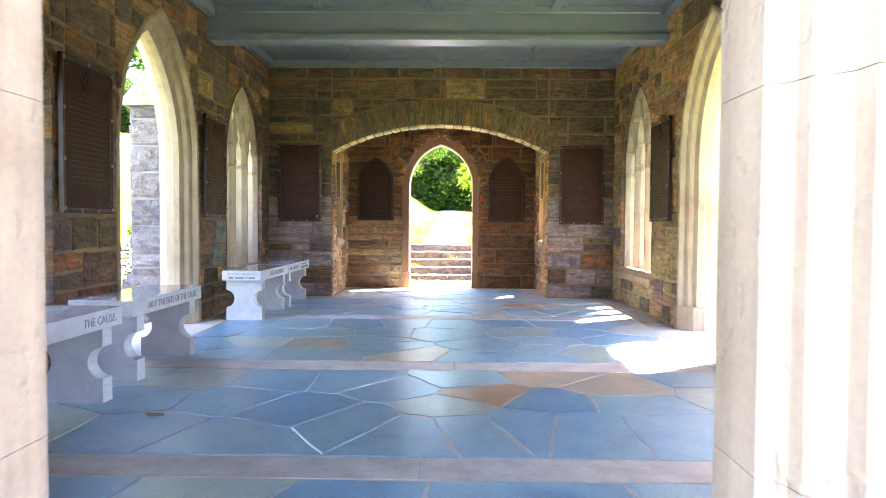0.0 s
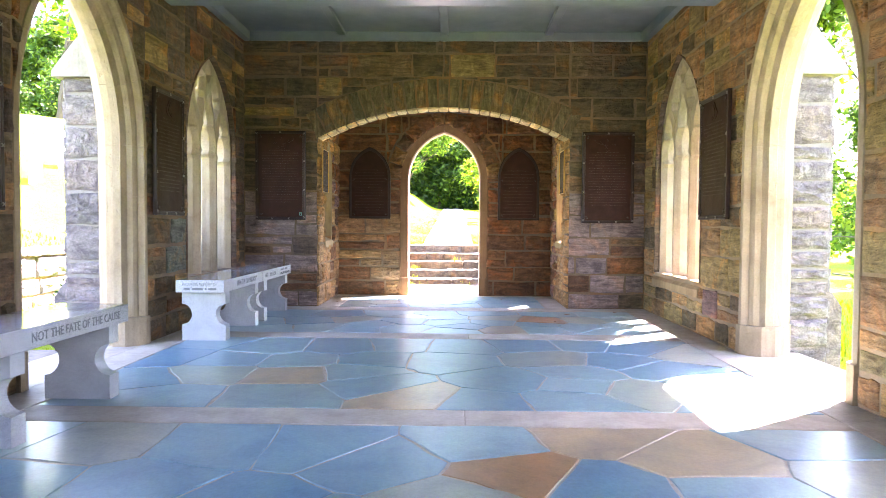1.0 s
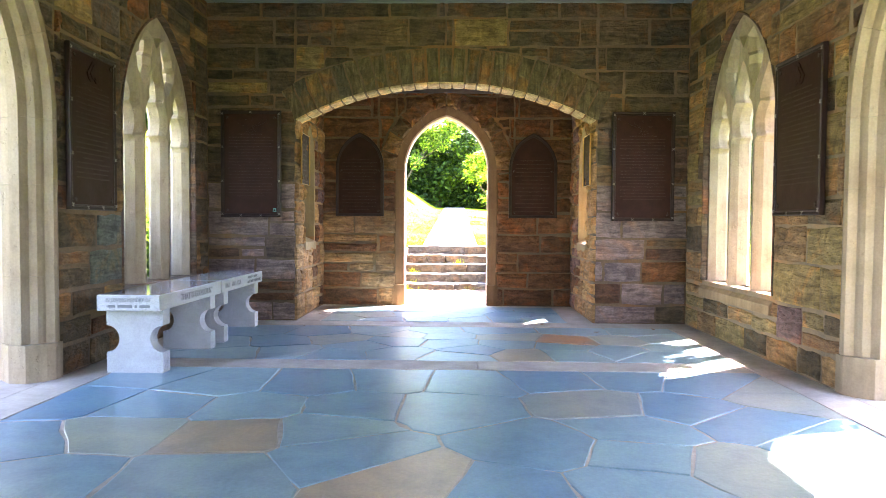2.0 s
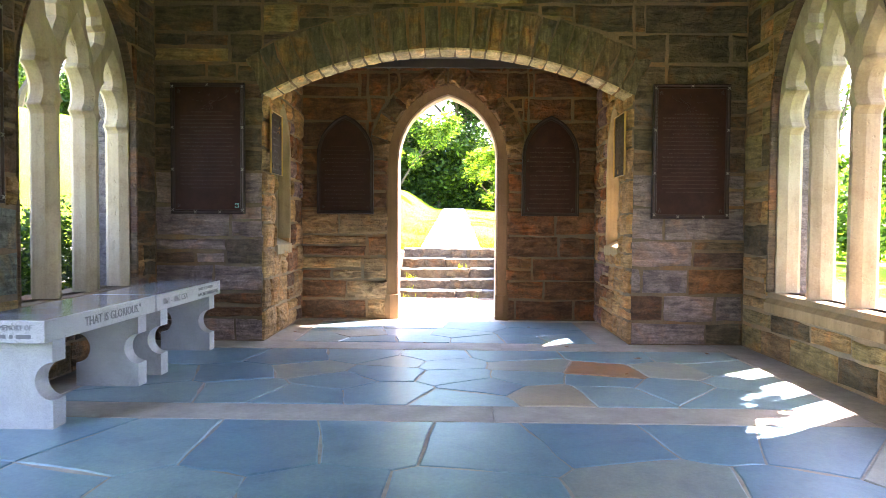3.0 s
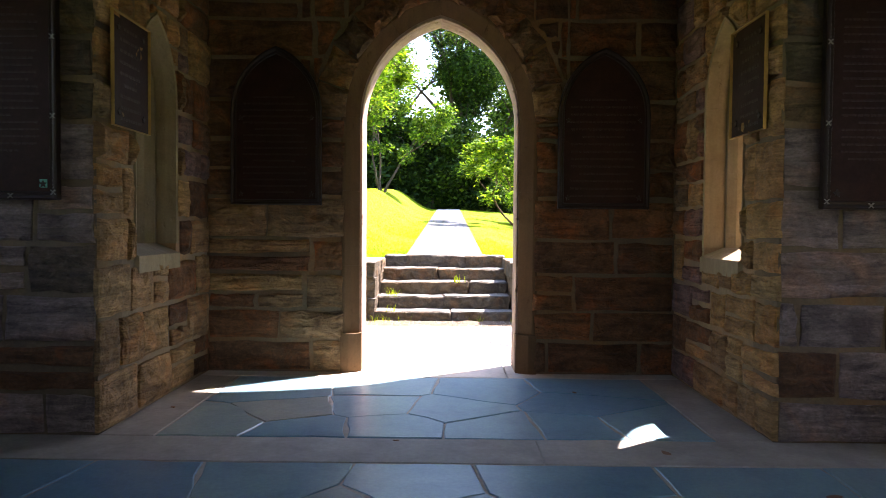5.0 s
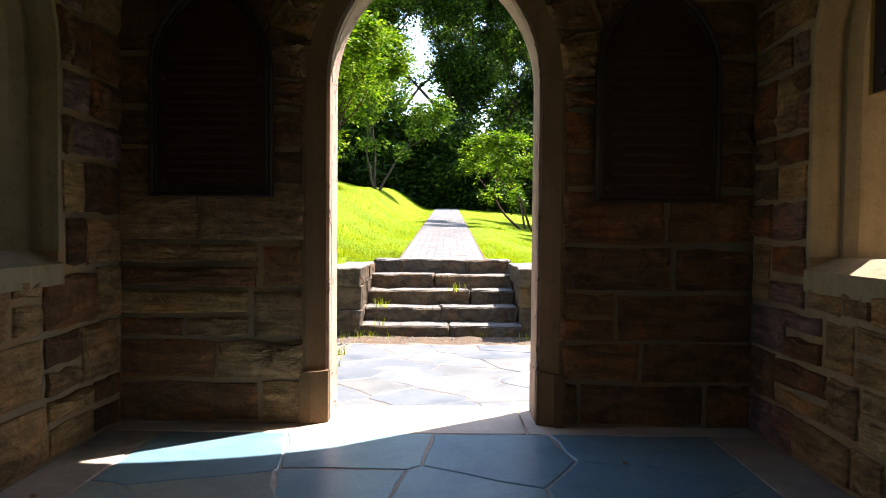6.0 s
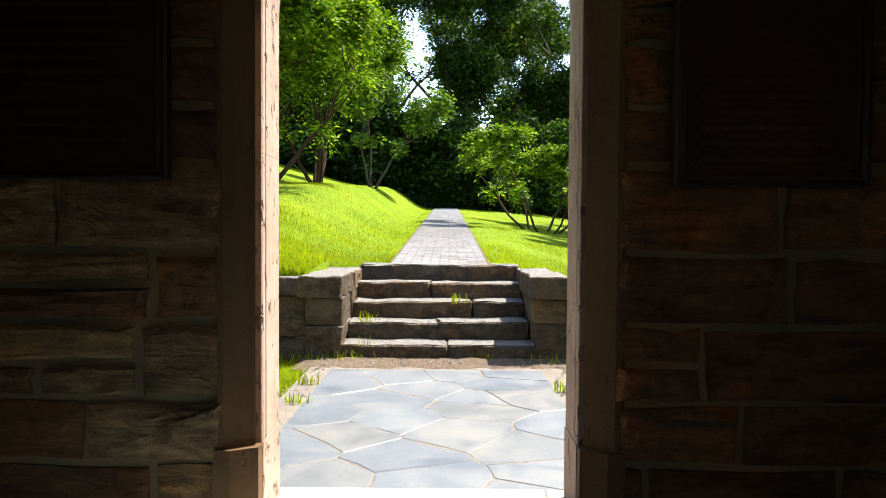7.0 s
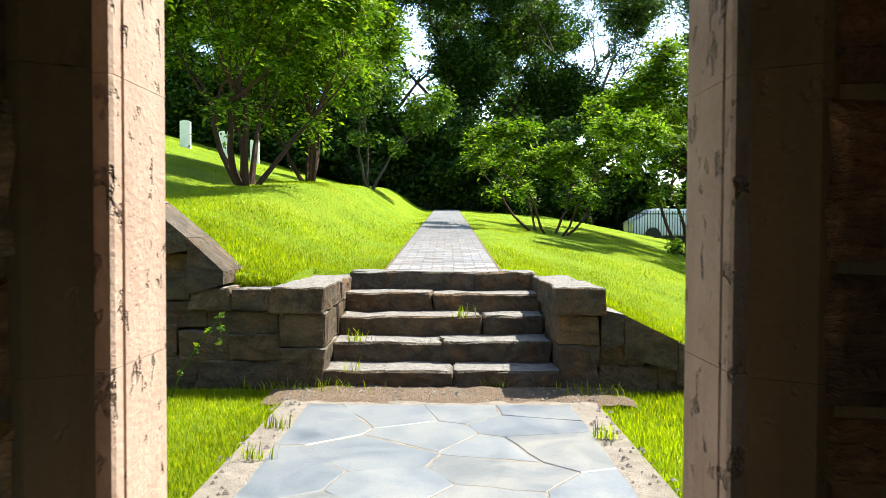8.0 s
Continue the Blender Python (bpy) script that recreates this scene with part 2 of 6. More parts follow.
M_BRONZE_WORN = plain_material("rubbed_bronze_writing", (0.03, 0.013, 0.0083), 0.5, 12.0, 0.8, 0.2, 0.1, 0.25)
M_FASTENER = plain_material("pale_fastener", (0.2, 0.185, 0.16), 0.5, 12.0, 0.5, 0.1)
M_BRASS = plain_material("brass_edge", (0.42, 0.24, 0.06), 0.4, 12.0, 0.5, 0.1, 0.3)
M_VERDIGRIS = plain_material("verdigris", (0.12, 0.36, 0.30), 0.8, 40.0, 0.6, 0.3)
M_PAINT = plain_material("blue_grey_paint", (0.115, 0.144, 0.155), 0.42, 5.0, 0.3, 0.06)
M_WOOD_DARK = plain_material("dark_wood", (0.06, 0.045, 0.035), 0.6, 9.0, 0.6, 0.3)
M_WHITE = plain_material("white_paint", (0.8, 0.8, 0.78), 0.5, 8.0, 0.25, 0.1)
M_MARBLE = plain_material("white_marble", (0.75, 0.75, 0.73), 0.6, 6.0, 0.3, 0.2)
M_ROOF = plain_material("slate_roof", (0.14, 0.145, 0.155), 0.7, 8.0, 0.6, 0.4)
M_GRAVEL = plain_material("pale_gravel", (0.27, 0.24, 0.20), 0.95, 40.0, 0.9, 1.0, 0.0, 0.3, 0.02)
M_EDGING = plain_material("tan_concrete_edging", (0.168, 0.144, 0.117), 0.9, 16.0, 0.9, 0.8, 0.0, 0.2, 0.012)
M_SOIL = plain_material("dry_soil", (0.15, 0.105, 0.07), 0.95, 30.0, 0.9, 1.0, 0.0, 0.2, 0.02)
M_IRON = plain_material("black_iron", (0.02, 0.02, 0.022), 0.5, 12.0, 0.4, 0.1, 0.3)
M_BARK = plain_material("brown_bark", (0.055, 0.029, 0.02), 0.9, 18.0, 0.8, 0.8, 0.0, 0.2, 0.01)
M_BARK_DARK = plain_material("dark_bark", (0.06, 0.046, 0.034), 0.9, 14.0, 0.8, 0.9, 0.0, 0.2, 0.02)
M_LAWN = lawn_material()
M_BLADE = leaf_material("grass_blades", [(0.0, (0.10, 0.17, 0.003)), (0.35, (0.215, 0.275, 0.004)), (0.8, (0.305, 0.345, 0.006)), (1.0, (0.40, 0.385, 0.03))], 0.5)
M_LEAF_BRIGHT = leaf_material("bright_leaves", [(0.0, (0.0234, 0.0585, 0.0052)), (0.45, (0.065, 0.13, 0.0091)), (0.75, (0.143, 0.227, 0.0156)), (1.0, (0.273, 0.338, 0.026))], 0.4)
M_LEAF_DARK = leaf_material("dark_leaves", [(0.0, (0.0096, 0.0264, 0.0048)), (0.6, (0.024, 0.054, 0.0096)), (0.88, (0.054, 0.102, 0.0144)), (1.0, (0.12, 0.18, 0.024))], 0.36)
M_LEAF_MID = leaf_material("mid_leaves", [(0.0, (0.0161, 0.046, 0.0069)), (0.5, (0.0517, 0.103, 0.0149)), (0.8, (0.103, 0.172, 0.023)), (1.0, (0.184, 0.241, 0.0345))], 0.42)
M_FLOWER = plain_material("white_blossom", (0.8, 0.78, 0.74), 0.7, 30, 0.2, 0.1)
M_DRY_LEAF = plain_material("dry_brown_leaf", (0.22, 0.105, 0.05), 0.8, 40, 0.6, 0.3)
M_LIT_SOFFIT = stone_material("lit_soffit_stone", [(0.0, (0.493, 0.384, 0.232)), (0.5, (0.435, 0.312, 0.167)), (1.0, (0.522, 0.392, 0.217))], rust=0.4, layered=0.2)
# doorway's inner moulding: brown limestone with its shade painted in
M_LIME_DOOR = limestone_material("shaded_brown_limestone", (0.4, 0.25, 0.14))
M_LIME_TRACERY = limestone_material("pale_tracery_limestone", (1.2, 1.1, 1.0))
# same doorway stone on the outer reveal, with sunlight painted in
M_LIME_REVEAL = limestone_material("sunlit_pitted_limestone", (1.26, 1.0, 1.02), 0.022)
M_LIME_SILL = limestone_material("tan_sill_stone", (0.92, 0.7, 0.48))
M_LIME_BUFF = limestone_material("buff_limestone", (0.85, 0.72, 0.55))
M_LIME_PALE = limestone_material("pale_limestone", (0.66, 0.6, 0.56))
M_CAR = plain_material("white_car_paint", (0.75, 0.76, 0.78), 0.2, 4, 0.1, 0.0)


# ---------------------------------------------------------------- builders
def mesh_object(name, verts, faces, material, parent=None, label="", smooth=False):
    me = bpy.data.meshes.new(name)
    me.from_pydata([tuple(v) for v in verts], [], faces)
    me.materials.append(material)
    if smooth:
        me.polygons.foreach_set("use_smooth", [True] * len(me.polygons))
    me.update()
    ob = new(name, me)
    if parent:
        ob.parent = parent
    if label:
        tagged(ob, label)
    return ob


def part(name, bm, material, parent=None, label="", smooth=False):
    """Links a bmesh as one mesh object under a thing or a part."""
    bmesh.ops.recalc_face_normals(bm, faces=bm.faces)
    me = bpy.data.meshes.new(name)
    bm.to_mesh(me)
    bm.free()
    me.materials.append(material)
    if smooth:
        me.polygons.foreach_set("use_smooth", [True] * len(me.polygons))
    ob = new(name, me)
    if parent:
        ob.parent = parent
    if label:
        tagged(ob, label)
    return ob


def empty(name, m=None, **tags):
    ob = new(name)
    ob.empty_display_size = 0.2
    if m is not None:
        ob.matrix_world = m
    return tagged(ob, **tags)


def add_box(bm, x0, x1, y0, y1, z0, z1, bevel=0.0, segments=1):
    made = bmesh.ops.create_cube(bm, size=1.0)["verts"]
    for v in made:
        v.co = Vector((x0 + (v.co.x + 0.5) * (x1 - x0), y0 + (v.co.y + 0.5) * (y1 - y0), z0 + (v.co.z + 0.5) * (z1 - z0)))
    if bevel:
        edges = {e for v in made for e in v.link_edges}
        bmesh.ops.bevel(bm, geom=list(edges), offset=bevel, segments=segments, profile=0.6, affect="EDGES")
    return bm


def box_part(name, size, material, parent=None, label="", bevel=0.0, segments=1):
    return part(name, add_box(bmesh.new(), *size, bevel, segments), material, parent, label)


def add_prism(bm, outline, place, d0, d1):
    """An outline in the plane (u, v), made solid between two depths; place maps (u, v, d) to the world."""
    a = [bm.verts.new(place(u, v, d0)) for u, v in outline]
    b = [bm.verts.new(place(u, v, d1)) for u, v in outline]
    n = len(outline)
    bm.faces.new(a)
    bm.faces.new(b[::-1])
    for k in range(n):
        bm.faces.new((a[k], b[k], b[(k + 1) % n], a[(k + 1) % n]))
    return bm


def add_tube(bm, points, radii, sides=6):
    rings = []
    for k, (p, r) in enumerate(zip(points, radii)):
        way = (Vector(points[min(k + 1, len(points) - 1)]) - Vector(points[max(k - 1, 0)])).normalized()
        side = way.cross(Vector((0.3, 1, 0.1))).normalized()
        up = way.cross(side)
        rings.append([bm.verts.new(Vector(p) + side * r * math.cos(2 * math.pi * j / sides) + up * r * math.sin(2 * math.pi * j / sides)) for j in range(sides)])
    for a, b in zip(rings, rings[1:]):
        for j in range(sides):
            bm.faces.new((a[j], a[(j + 1) % sides], b[(j + 1) % sides], b[j]))
    bm.faces.new(rings[0][::-1])
    bm.faces.new(rings[-1])


def text_part(words, size, m, material, parent, name="word", align="CENTER", squeeze=1.0):
    cu = bpy.data.curves.new(name, "FONT")
    cu.body, cu.size, cu.align_x, cu.align_y, cu.extrude = words, size, align, "CENTER", 0.0015
    cu.resolution_u = 2
    ob = bpy.data.objects.new(name, cu)
    scene.collection.objects.link(ob)
    dg = bpy.context.evaluated_depsgraph_get()
    me = bpy.data.meshes.new_from_object(ob.evaluated_get(dg))
    bpy.data.objects.remove(ob)
    me.materials.clear()
    me.materials.append(material)
    bm = bmesh.new()
    bm.from_mesh(me)
    left, islands = set(bm.verts), []
    while left:
        todo, isle = [left.pop()], []
        while todo:
            v = todo.pop()
            isle.append(v)
            for e in v.link_edges:
                w = e.other_vert(v)
                if w in left:
                    left.remove(w)
                    todo.append(w)
        islands.append((min(v.co.x for v in isle), max(v.co.x for v in isle), isle))
    islands.sort(key=lambda i: i[0])
    words_found, reach = [], -1e9
    for lo, hi, isle in islands:
        if lo - reach > size * 0.17:
            words_found.append([])
        words_found[-1].extend(isle)
        reach = max(reach, hi)
    for group in words_found:
        inside = set(group)
        order = {v: k for k, v in enumerate(group)}
        faces = [tuple(order[v] for v in f.verts) for f in bm.faces if f.verts[0] in inside]
        verts = [m @ Vector((v.co.x * squeeze, v.co.y, v.co.z)) for v in group]
        mesh_object(name, verts, faces, material, parent)
    bm.free()


# ---------------------------------------------------------------- openings and walls
class Pointed:
    """A pointed opening in a wall: middle, half width, sill, spring and rise."""

    def __init__(self, c, w, sill, spring, rise):
        self.c, self.w, self.sill, self.spring, self.rise = c, w, sill, spring, rise
        self.r = (rise * rise + w * w) / (2 * w)

    def half(self, o):
        return self.w + o

    def head(self, u, o=0.0):
        k = (self.r + o) ** 2 - (abs(u - self.c) + self.r - self.w) ** 2
        return self.spring + math.sqrt(max(k, 0.0))

    def arc(self, side, t, o):
        """A point of the arch, from spring (t = 0) to apex (t = 1)."""
        top = math.acos((self.r - self.w) / (self.r + o)) * t
        return self.c + side * ((self.r + o) * math.cos(top) - self.r + self.w), self.spring + (self.r + o) * math.sin(top)


class Segmental:
    def __init__(self, c, w, spring, rise):
        self.c, self.w, self.sill, self.spring, self.rise = c, w, 0.0, spring, rise
        self.r = (rise * rise + w * w) / (2 * rise)

    def half(self, o):
        return self.w

    def head(self, u, o=0.0):
        k = (self.r + o) ** 2 - (u - self.c) ** 2
        return self.spring + self.rise - self.r + math.sqrt(max(k, 0.0))


def wall_core(name, place, u0, u1, top, thick, openings, label, low=-0.3, bed=None):
    """The solid wall of mortar, with its openings through; openings: (opening, grow)."""
    cuts = {u0, u1}
    for op, o in openings:
        h = op.half(o)
        cuts |= {op.c + h * math.sin(math.pi / 2 * k / 14) for k in range(-14, 15)}
    cuts = sorted(cuts)
    verts, faces = [], []

    def quad(*corners):
        k = len(verts)
        verts.extend(place(*c) for c in corners)
        faces.append((k, k + 1, k + 2, k + 3))

    def slab(a, b, va, vb, wa, wb):
        for d, order in ((0.0, 1), (-thick, -1)):
            quad(*[(a, va, d), (b, vb, d), (b, wb, d), (a, wa, d)][::order])

    for a, b in zip(cuts, cuts[1:]):
        mid, inside = (a + b) / 2, None
        for op, o in openings:
            if abs(mid - op.c) < op.half(o):
                inside = (op, o)
        if inside is None:
            slab(a, b, low, low, top, top)
            continue
        op, o = inside
        sill = op.sill - (o if op.sill > 0 else 0)
        if op.sill > 0:
            slab(a, b, low, low, sill, sill)
        else:
            sill = low
        quad((a, sill, 0), (b, sill, 0), (b, sill, -thick), (a, sill, -thick))
        ha, hb = op.head(a, o), op.head(b, o)
        slab(a, b, ha, hb, top, top)
        quad((a, ha, 0), (b, hb, 0), (b, hb, -thick), (a, ha, -thick))
    for op, o in openings:
        for s in (-1, 1):
            e = op.c + s * op.half(o)
            v0 = op.sill - o if op.sill > 0 else low
            quad((e, v0, 0), (e, op.head(e, o), 0), (e, op.head(e, o), -thick), (e, v0, -thick))
    quad((u0, top, 0), (u1, top, 0), (u1, top, -thick), (u0, top, -thick))
    for e in (u0, u1):
        quad((e, low, 0), (e, top, 0), (e, top, -thick), (e, low, -thick))
    ob = mesh_object(name, verts, faces, bed or M_MORTAR)
    return tagged(ob, label, "wall", kind="structure")


def cut_piece(u0, u1, v0, v1, openings):
    """The outlines that stay of a stone u0..u1, v0..v1 outside the openings."""
    todo, kept = [(u0, u1, v0, v1)], []
    for op, o in openings:
        nxt = []
        for a, b, lo, hi in todo:
            h, base = op.half(o), (op.sill - o if op.sill > 0 else -9)
            if b <= op.c - h or a >= op.c + h or hi <= base or lo >= op.spring + op.rise + 2 * o + 0.3:
                nxt.append((a, b, lo, hi))
                continue
            if lo < base - 0.02:
                nxt.append((a, b, lo, min(hi, base)))
                lo = base
                if hi - lo < 0.03:
                    continue
            if a < op.c - h:
                nxt.append((a, op.c - h, lo, hi))
                a = op.c - h
            if b > op.c + h:
                nxt.append((op.c + h, b, lo, hi))
                b = op.c + h
            for p, q in ((a, min(b, op.c)), (max(a, op.c), b)):
                if q - p < 0.01 or op.head(p if p >= op.c else q, o) <= lo + 0.001 and op.head(q if p >= op.c else p, o) <= lo:
                    if q - p >= 0.01:
                        nxt.append((p, q, lo, hi))
                    continue
                us = [p + (q - p) * k / 10 for k in range(11)]
                us = [u for u in us if op.head(u, o) < hi - 0.012]
                if len(us) < 3:
                    continue
                low = [(u, max(lo, op.head(u, o))) for u in us]
                if max(hi - v for _, v in low) < 0.03:
                    continue
                kept.append(low[::2] + ([low[-1]] if len(low) % 2 == 0 else []) + [(us[-1], hi), (us[0], hi)])
        todo = nxt
    return kept + [[(a, lo), (b, lo), (b, hi), (a, hi)] for a, b, lo, hi in todo if b - a > 0.025 and hi - lo > 0.025]


def stone_mesh(outline, place, rng, proud, rugged=0.011, gap=0.0095):
    """A rock-faced stone: uneven outline, worn edges and a lumpy face."""
    gap *= rng.uniform(0.6, 1.6)
    cu, cv = sum(p[0] for p in outline) / len(outline), sum(p[1] for p in outline) / len(outline)
    ring = []
    n = len(outline)
    for k in range(n):
        (a, b), (c, d) = outline[k], outline[(k + 1) % n]
        pieces = 3 if math.hypot(c - a, d - b) > 0.2 else 2 if math.hypot(c - a, d - b) > 0.09 else 1
        for j in range(pieces):
            f = j / pieces
            ring.append((a + (c - a) * f, b + (d - b) * f))
    verts, faces = [], []
    n = len(ring)

    def shrink(u, v, by):
        du, dv = u - cu, v - cv
        return u - math.copysign(min(by, abs(du) * 0.4), du), v - math.copysign(min(by, abs(dv) * 0.4), dv)

    jit = [(rng.uniform(-rugged, rugged), rng.uniform(-rugged, rugged)) for _ in ring]
    for (u, v), (p, q) in zip(ring, jit):
        u2, v2 = shrink(u, v, gap)
        verts.append(place(u2 + p, v2 + q, -0.01))
    for (u, v), (p, q) in zip(ring, jit):
        u2, v2 = shrink(u, v, gap + 0.003)
        verts.append(place(u2 + p, v2 + q, proud * rng.uniform(0.35, 0.6)))
    for (u, v), (p, q) in zip(ring, jit):
        u2, v2 = shrink(u, v, gap + 0.022)
        verts.append(place(u2 + p, v2 + q, proud * rng.uniform(0.75, 1.1)))
    for r in (0, n):
        for k in range(n):
            k2 = (k + 1) % n
            faces.append((r + k, r + k2, r + n + k2, r + n + k))
    # two inner rings of lumps towards the middle
    for f in (0.45,):
        for k in range(n):
            u, v = ring[k]
            g = f * rng.uniform(0.75, 1.2)
            verts.append(place(cu + (u - cu) * g, cv + (v - cv) * g, proud * rng.uniform(0.7, 1.6)))
    verts.append(place(cu, cv, proud * rng.uniform(0.9, 1.4)))
    for k in range(n):
        k2 = (k + 1) % n
        faces.append((2 * n + k, 2 * n + k2, 3 * n + k2, 3 * n + k))
        faces.append((3 * n + k, 3 * n + k2, 4 * n))
    return verts, faces


def ashlar(place, u0, u1, v0, v1, openings, rng, parent, material, proud=0.024, joined=False, wide=(0.22, 0.62), high=(0.12, 0.27), blocked=(), rugged=0.0075, special=()):
    """Random coursed stones over a stretch of wall."""
    all_v, all_f = [], []
    v = v0
    while v < v1 - 0.03:
        h = rng.uniform(*high)
        if v1 - v - h < 0.1:
            h = v1 - v
        u = u0
        while u < u1 - 0.02:
            w = rng.uniform(*wide) * (0.75 + h)
            if u1 - u - w < 0.13:
                w = u1 - u
            rects = [(u, u + w, v, v + h)]
            if h > 0.2 and rng.random() < 0.25:
                f = rng.uniform(0.4, 0.6)
                rects = [(u, u + w, v, v + h * f), (u, u + w, v + h * f, v + h)]
                if w > 0.42 and rng.random() < 0.5:
                    g = rng.uniform(0.35, 0.65)
                    k = rng.randint(0, 1)
                    a, b, lo, hi = rects.pop(k)
                    rects += [(a, a + w * g, lo, hi), (a + w * g, b, lo, hi)]
            for r in rects:
                for outline in cut_piece(*r, openings):
                    mid = (sum(p[0] for p in outline) / len(outline), sum(p[1] for p in outline) / len(outline))
                    if any(a < mid[0] < b and lo < mid[1] < hi for a, b, lo, hi in blocked):
                        continue
                    vs, fs = stone_mesh(outline, place, rng, proud * rng.uniform(0.6, 1.3), rugged)
                    if joined:
                        k = len(all_v)
                        all_v += vs
                        all_f += [tuple(i + k for i in f) for f in fs]
                    else:
                        chosen = material(mid[0], mid[1], rng) if callable(material) else material
                        us, ws = [p[0] for p in outline], [p[1] for p in outline]
                        for su, sv, other in special:
                            if min(us) < su < max(us) and min(ws) < sv < max(ws):
                                chosen = other
                        mesh_object("stone", vs, fs, chosen, parent)
            u += w
        v += h
    if joined:
        ob = mesh_object("stonework", all_v, all_f, material, parent)
        tagged(ob, kind="stuff")


def surround(place, op, profile, base_profile, base, parent, joints, heads=3, stone=None, piece="limestone_block"):
    """Moulded limestone blocks round an opening; profile: (outward, depth)."""
    def block(rows, prof):
        bm = bmesh.new()
        rings = [[bm.verts.new(place(*row(o), d)) for o, d in prof] for row in rows]
        n = len(prof)
        for a, b in zip(rings, rings[1:]):
            for k in range(n):
                bm.faces.new((a[k], a[(k + 1) % n], b[(k + 1) % n], b[k]))
        bm.faces.new(rings[0][::-1])
        bm.faces.new(rings[-1])
        part(piece, bm, stone or M_LIME, parent)

    gap = 0.0005
    for s in (-1, 1):
        levels = [base] + joints + [op.spring]
        def jamb(v):
            return lambda o: (op.c + s * (op.w + o), v)
        if base_profile:
            block([jamb(op.sill - 0.02), jamb(base - gap)], base_profile)
        for lo, hi in zip(levels, levels[1:]):
            block([jamb(lo + gap), jamb(hi - gap)], profile)
        for k in range(heads):
            t0, t1 = k / heads + 0.0008, (k + 1) / heads - (0.0008 if k < heads - 1 else 0.0005)
            def bend(t):
                return lambda o: op.arc(s, t, o)
            block([bend(t0 + (t1 - t0) * j / 5) for j in range(6)], profile)


# ---------------------------------------------------------------- plan
WEST, EAST, SOUTH, NORTH, DOOR = -2.29, 2.33, 1.05, 9.18, 10.5
CEIL = 3.14


def on_west(u, v, d):
    return Vector((WEST + d, u, v))


def on_east(u, v, d):
    return Vector((EAST - d, u, v))


def on_north(u, v, d):
    return Vector((u, NORTH - d, v))


def on_door(u, v, d):
    return Vector((u, DOOR - d, v))


def on_south(u, v, d):
    return Vector((u, SOUTH + d, v))


def on_porch_west(u, v, d):
    return Vector((-1.43 + d, u, v))


def on_porch_east(u, v, d):
    return Vector((1.45 - d, u, v))


def outside(place, thick):
    return lambda u, v, d: place(u, v, -thick - d)


door_op = Pointed(0.001, 0.479, 0.0, 1.57, 0.62)
south_op = Pointed(0.107, 0.46, 0.0, 1.57, 0.62)
wide_arch = Segmental(0.01, 1.44, 1.93, 0.36)
arch_west, arch_east = Pointed(5.87, 0.64, 0.0, 1.55, 1.05), Pointed(5.76, 0.6, 0.0, 1.55, 1.05)
win_west, win_east = Pointed(8.17, 0.69, 0.46, 1.68, 0.95), Pointed(8.07, 0.69, 0.46, 1.68, 0.95)
cut_west, cut_east = Pointed(8.17, 0.69, 0.315, 1.68, 0.95), Pointed(8.07, 0.69, 0.315, 1.68, 0.95)
slit_west, slit_east = Pointed(9.77, 0.175, 0.80, 1.55, 0.33), Pointed(9.77, 0.175, 0.80, 1.55, 0.33)
# the same windows on the other side of the arches, by which the sun reaches the first bay
win_west_2, win_east_2 = Pointed(3.57, 0.69, 0.46, 1.68, 0.95), Pointed(3.35, 0.69, 0.46, 1.68, 0.95)
cut_west_2, cut_east_2 = Pointed(3.57, 0.69, 0.315, 1.68, 0.95), Pointed(3.35, 0.69, 0.315, 1.68, 0.95)
door_hood = Pointed(0.001, 0.779, 1.57, 1.57, 0.927)
T = 0.36

wall_west = wall_core("wall_west", on_west, 0.6, 9.48, CEIL + 0.1, T, [(arch_west, 0.16), (win_west, 0.0), (win_west_2, 0.0)], "rock-faced brown stone wall with an open pointed arch between traceried windows", bed=M_MORTAR_DARK)
wall_east = wall_core("wall_east", on_east, 0.6, 9.48, CEIL + 0.1, T, [(arch_east, 0.16), (win_east, 0.0), (win_east_2, 0.0)], "rock-faced tan stone wall with an open pointed arch between traceried windows")
wall_north = wall_core("wall_north", on_north, WEST, EAST, CEIL + 0.1, 0.22, [(wide_arch, 0.0)], "brown stone wall with a wide segmental arch into the porch", bed=M_MORTAR_DARK)
wall_porch_west = wall_core("wall_porch_west", on_porch_west, 9.4, 10.80, 2.75, T, [(slit_west, 0.07)], "warm stone porch wall with a narrow lancet opening")
wall_porch_east = wall_core("wall_porch_east", on_porch_east, 9.4, 10.80, 2.75, T, [(slit_east, 0.07)], "warm stone porch wall with a narrow lancet opening")
wall_door = wall_core("wall_door", on_door, -1.43, 1.45, 2.75, 0.30, [(door_op, 0.11)], "dark brown stone wall round the pointed doorway", bed=M_MORTAR_DARK)
wall_south = wall_core("wall_south", on_south, WEST, EAST, CEIL + 0.1, 0.45, [(south_op, 0.11)], "stone entrance wall round the pointed doorway")

# ceiling with battens and cornice boards, one mesh
bm = bmesh.new()
add_box(bm, WEST, EAST, SOUTH, NORTH, CEIL, CEIL + 0.06)
for x in (-1.15, 0.02, 1.2):
    add_box(bm, x - 0.045, x + 0.045, SOUTH, NORTH - 0.03, CEIL - 0.04, CEIL + 0.01, 0.006)
add_box(bm, WEST, WEST + 0.09, SOUTH, NORTH, CEIL - 0.1, CEIL + 0.01, 0.008)
add_box(bm, EAST - 0.09, EAST, SOUTH, NORTH, CEIL - 0.1, CEIL + 0.01, 0.008)
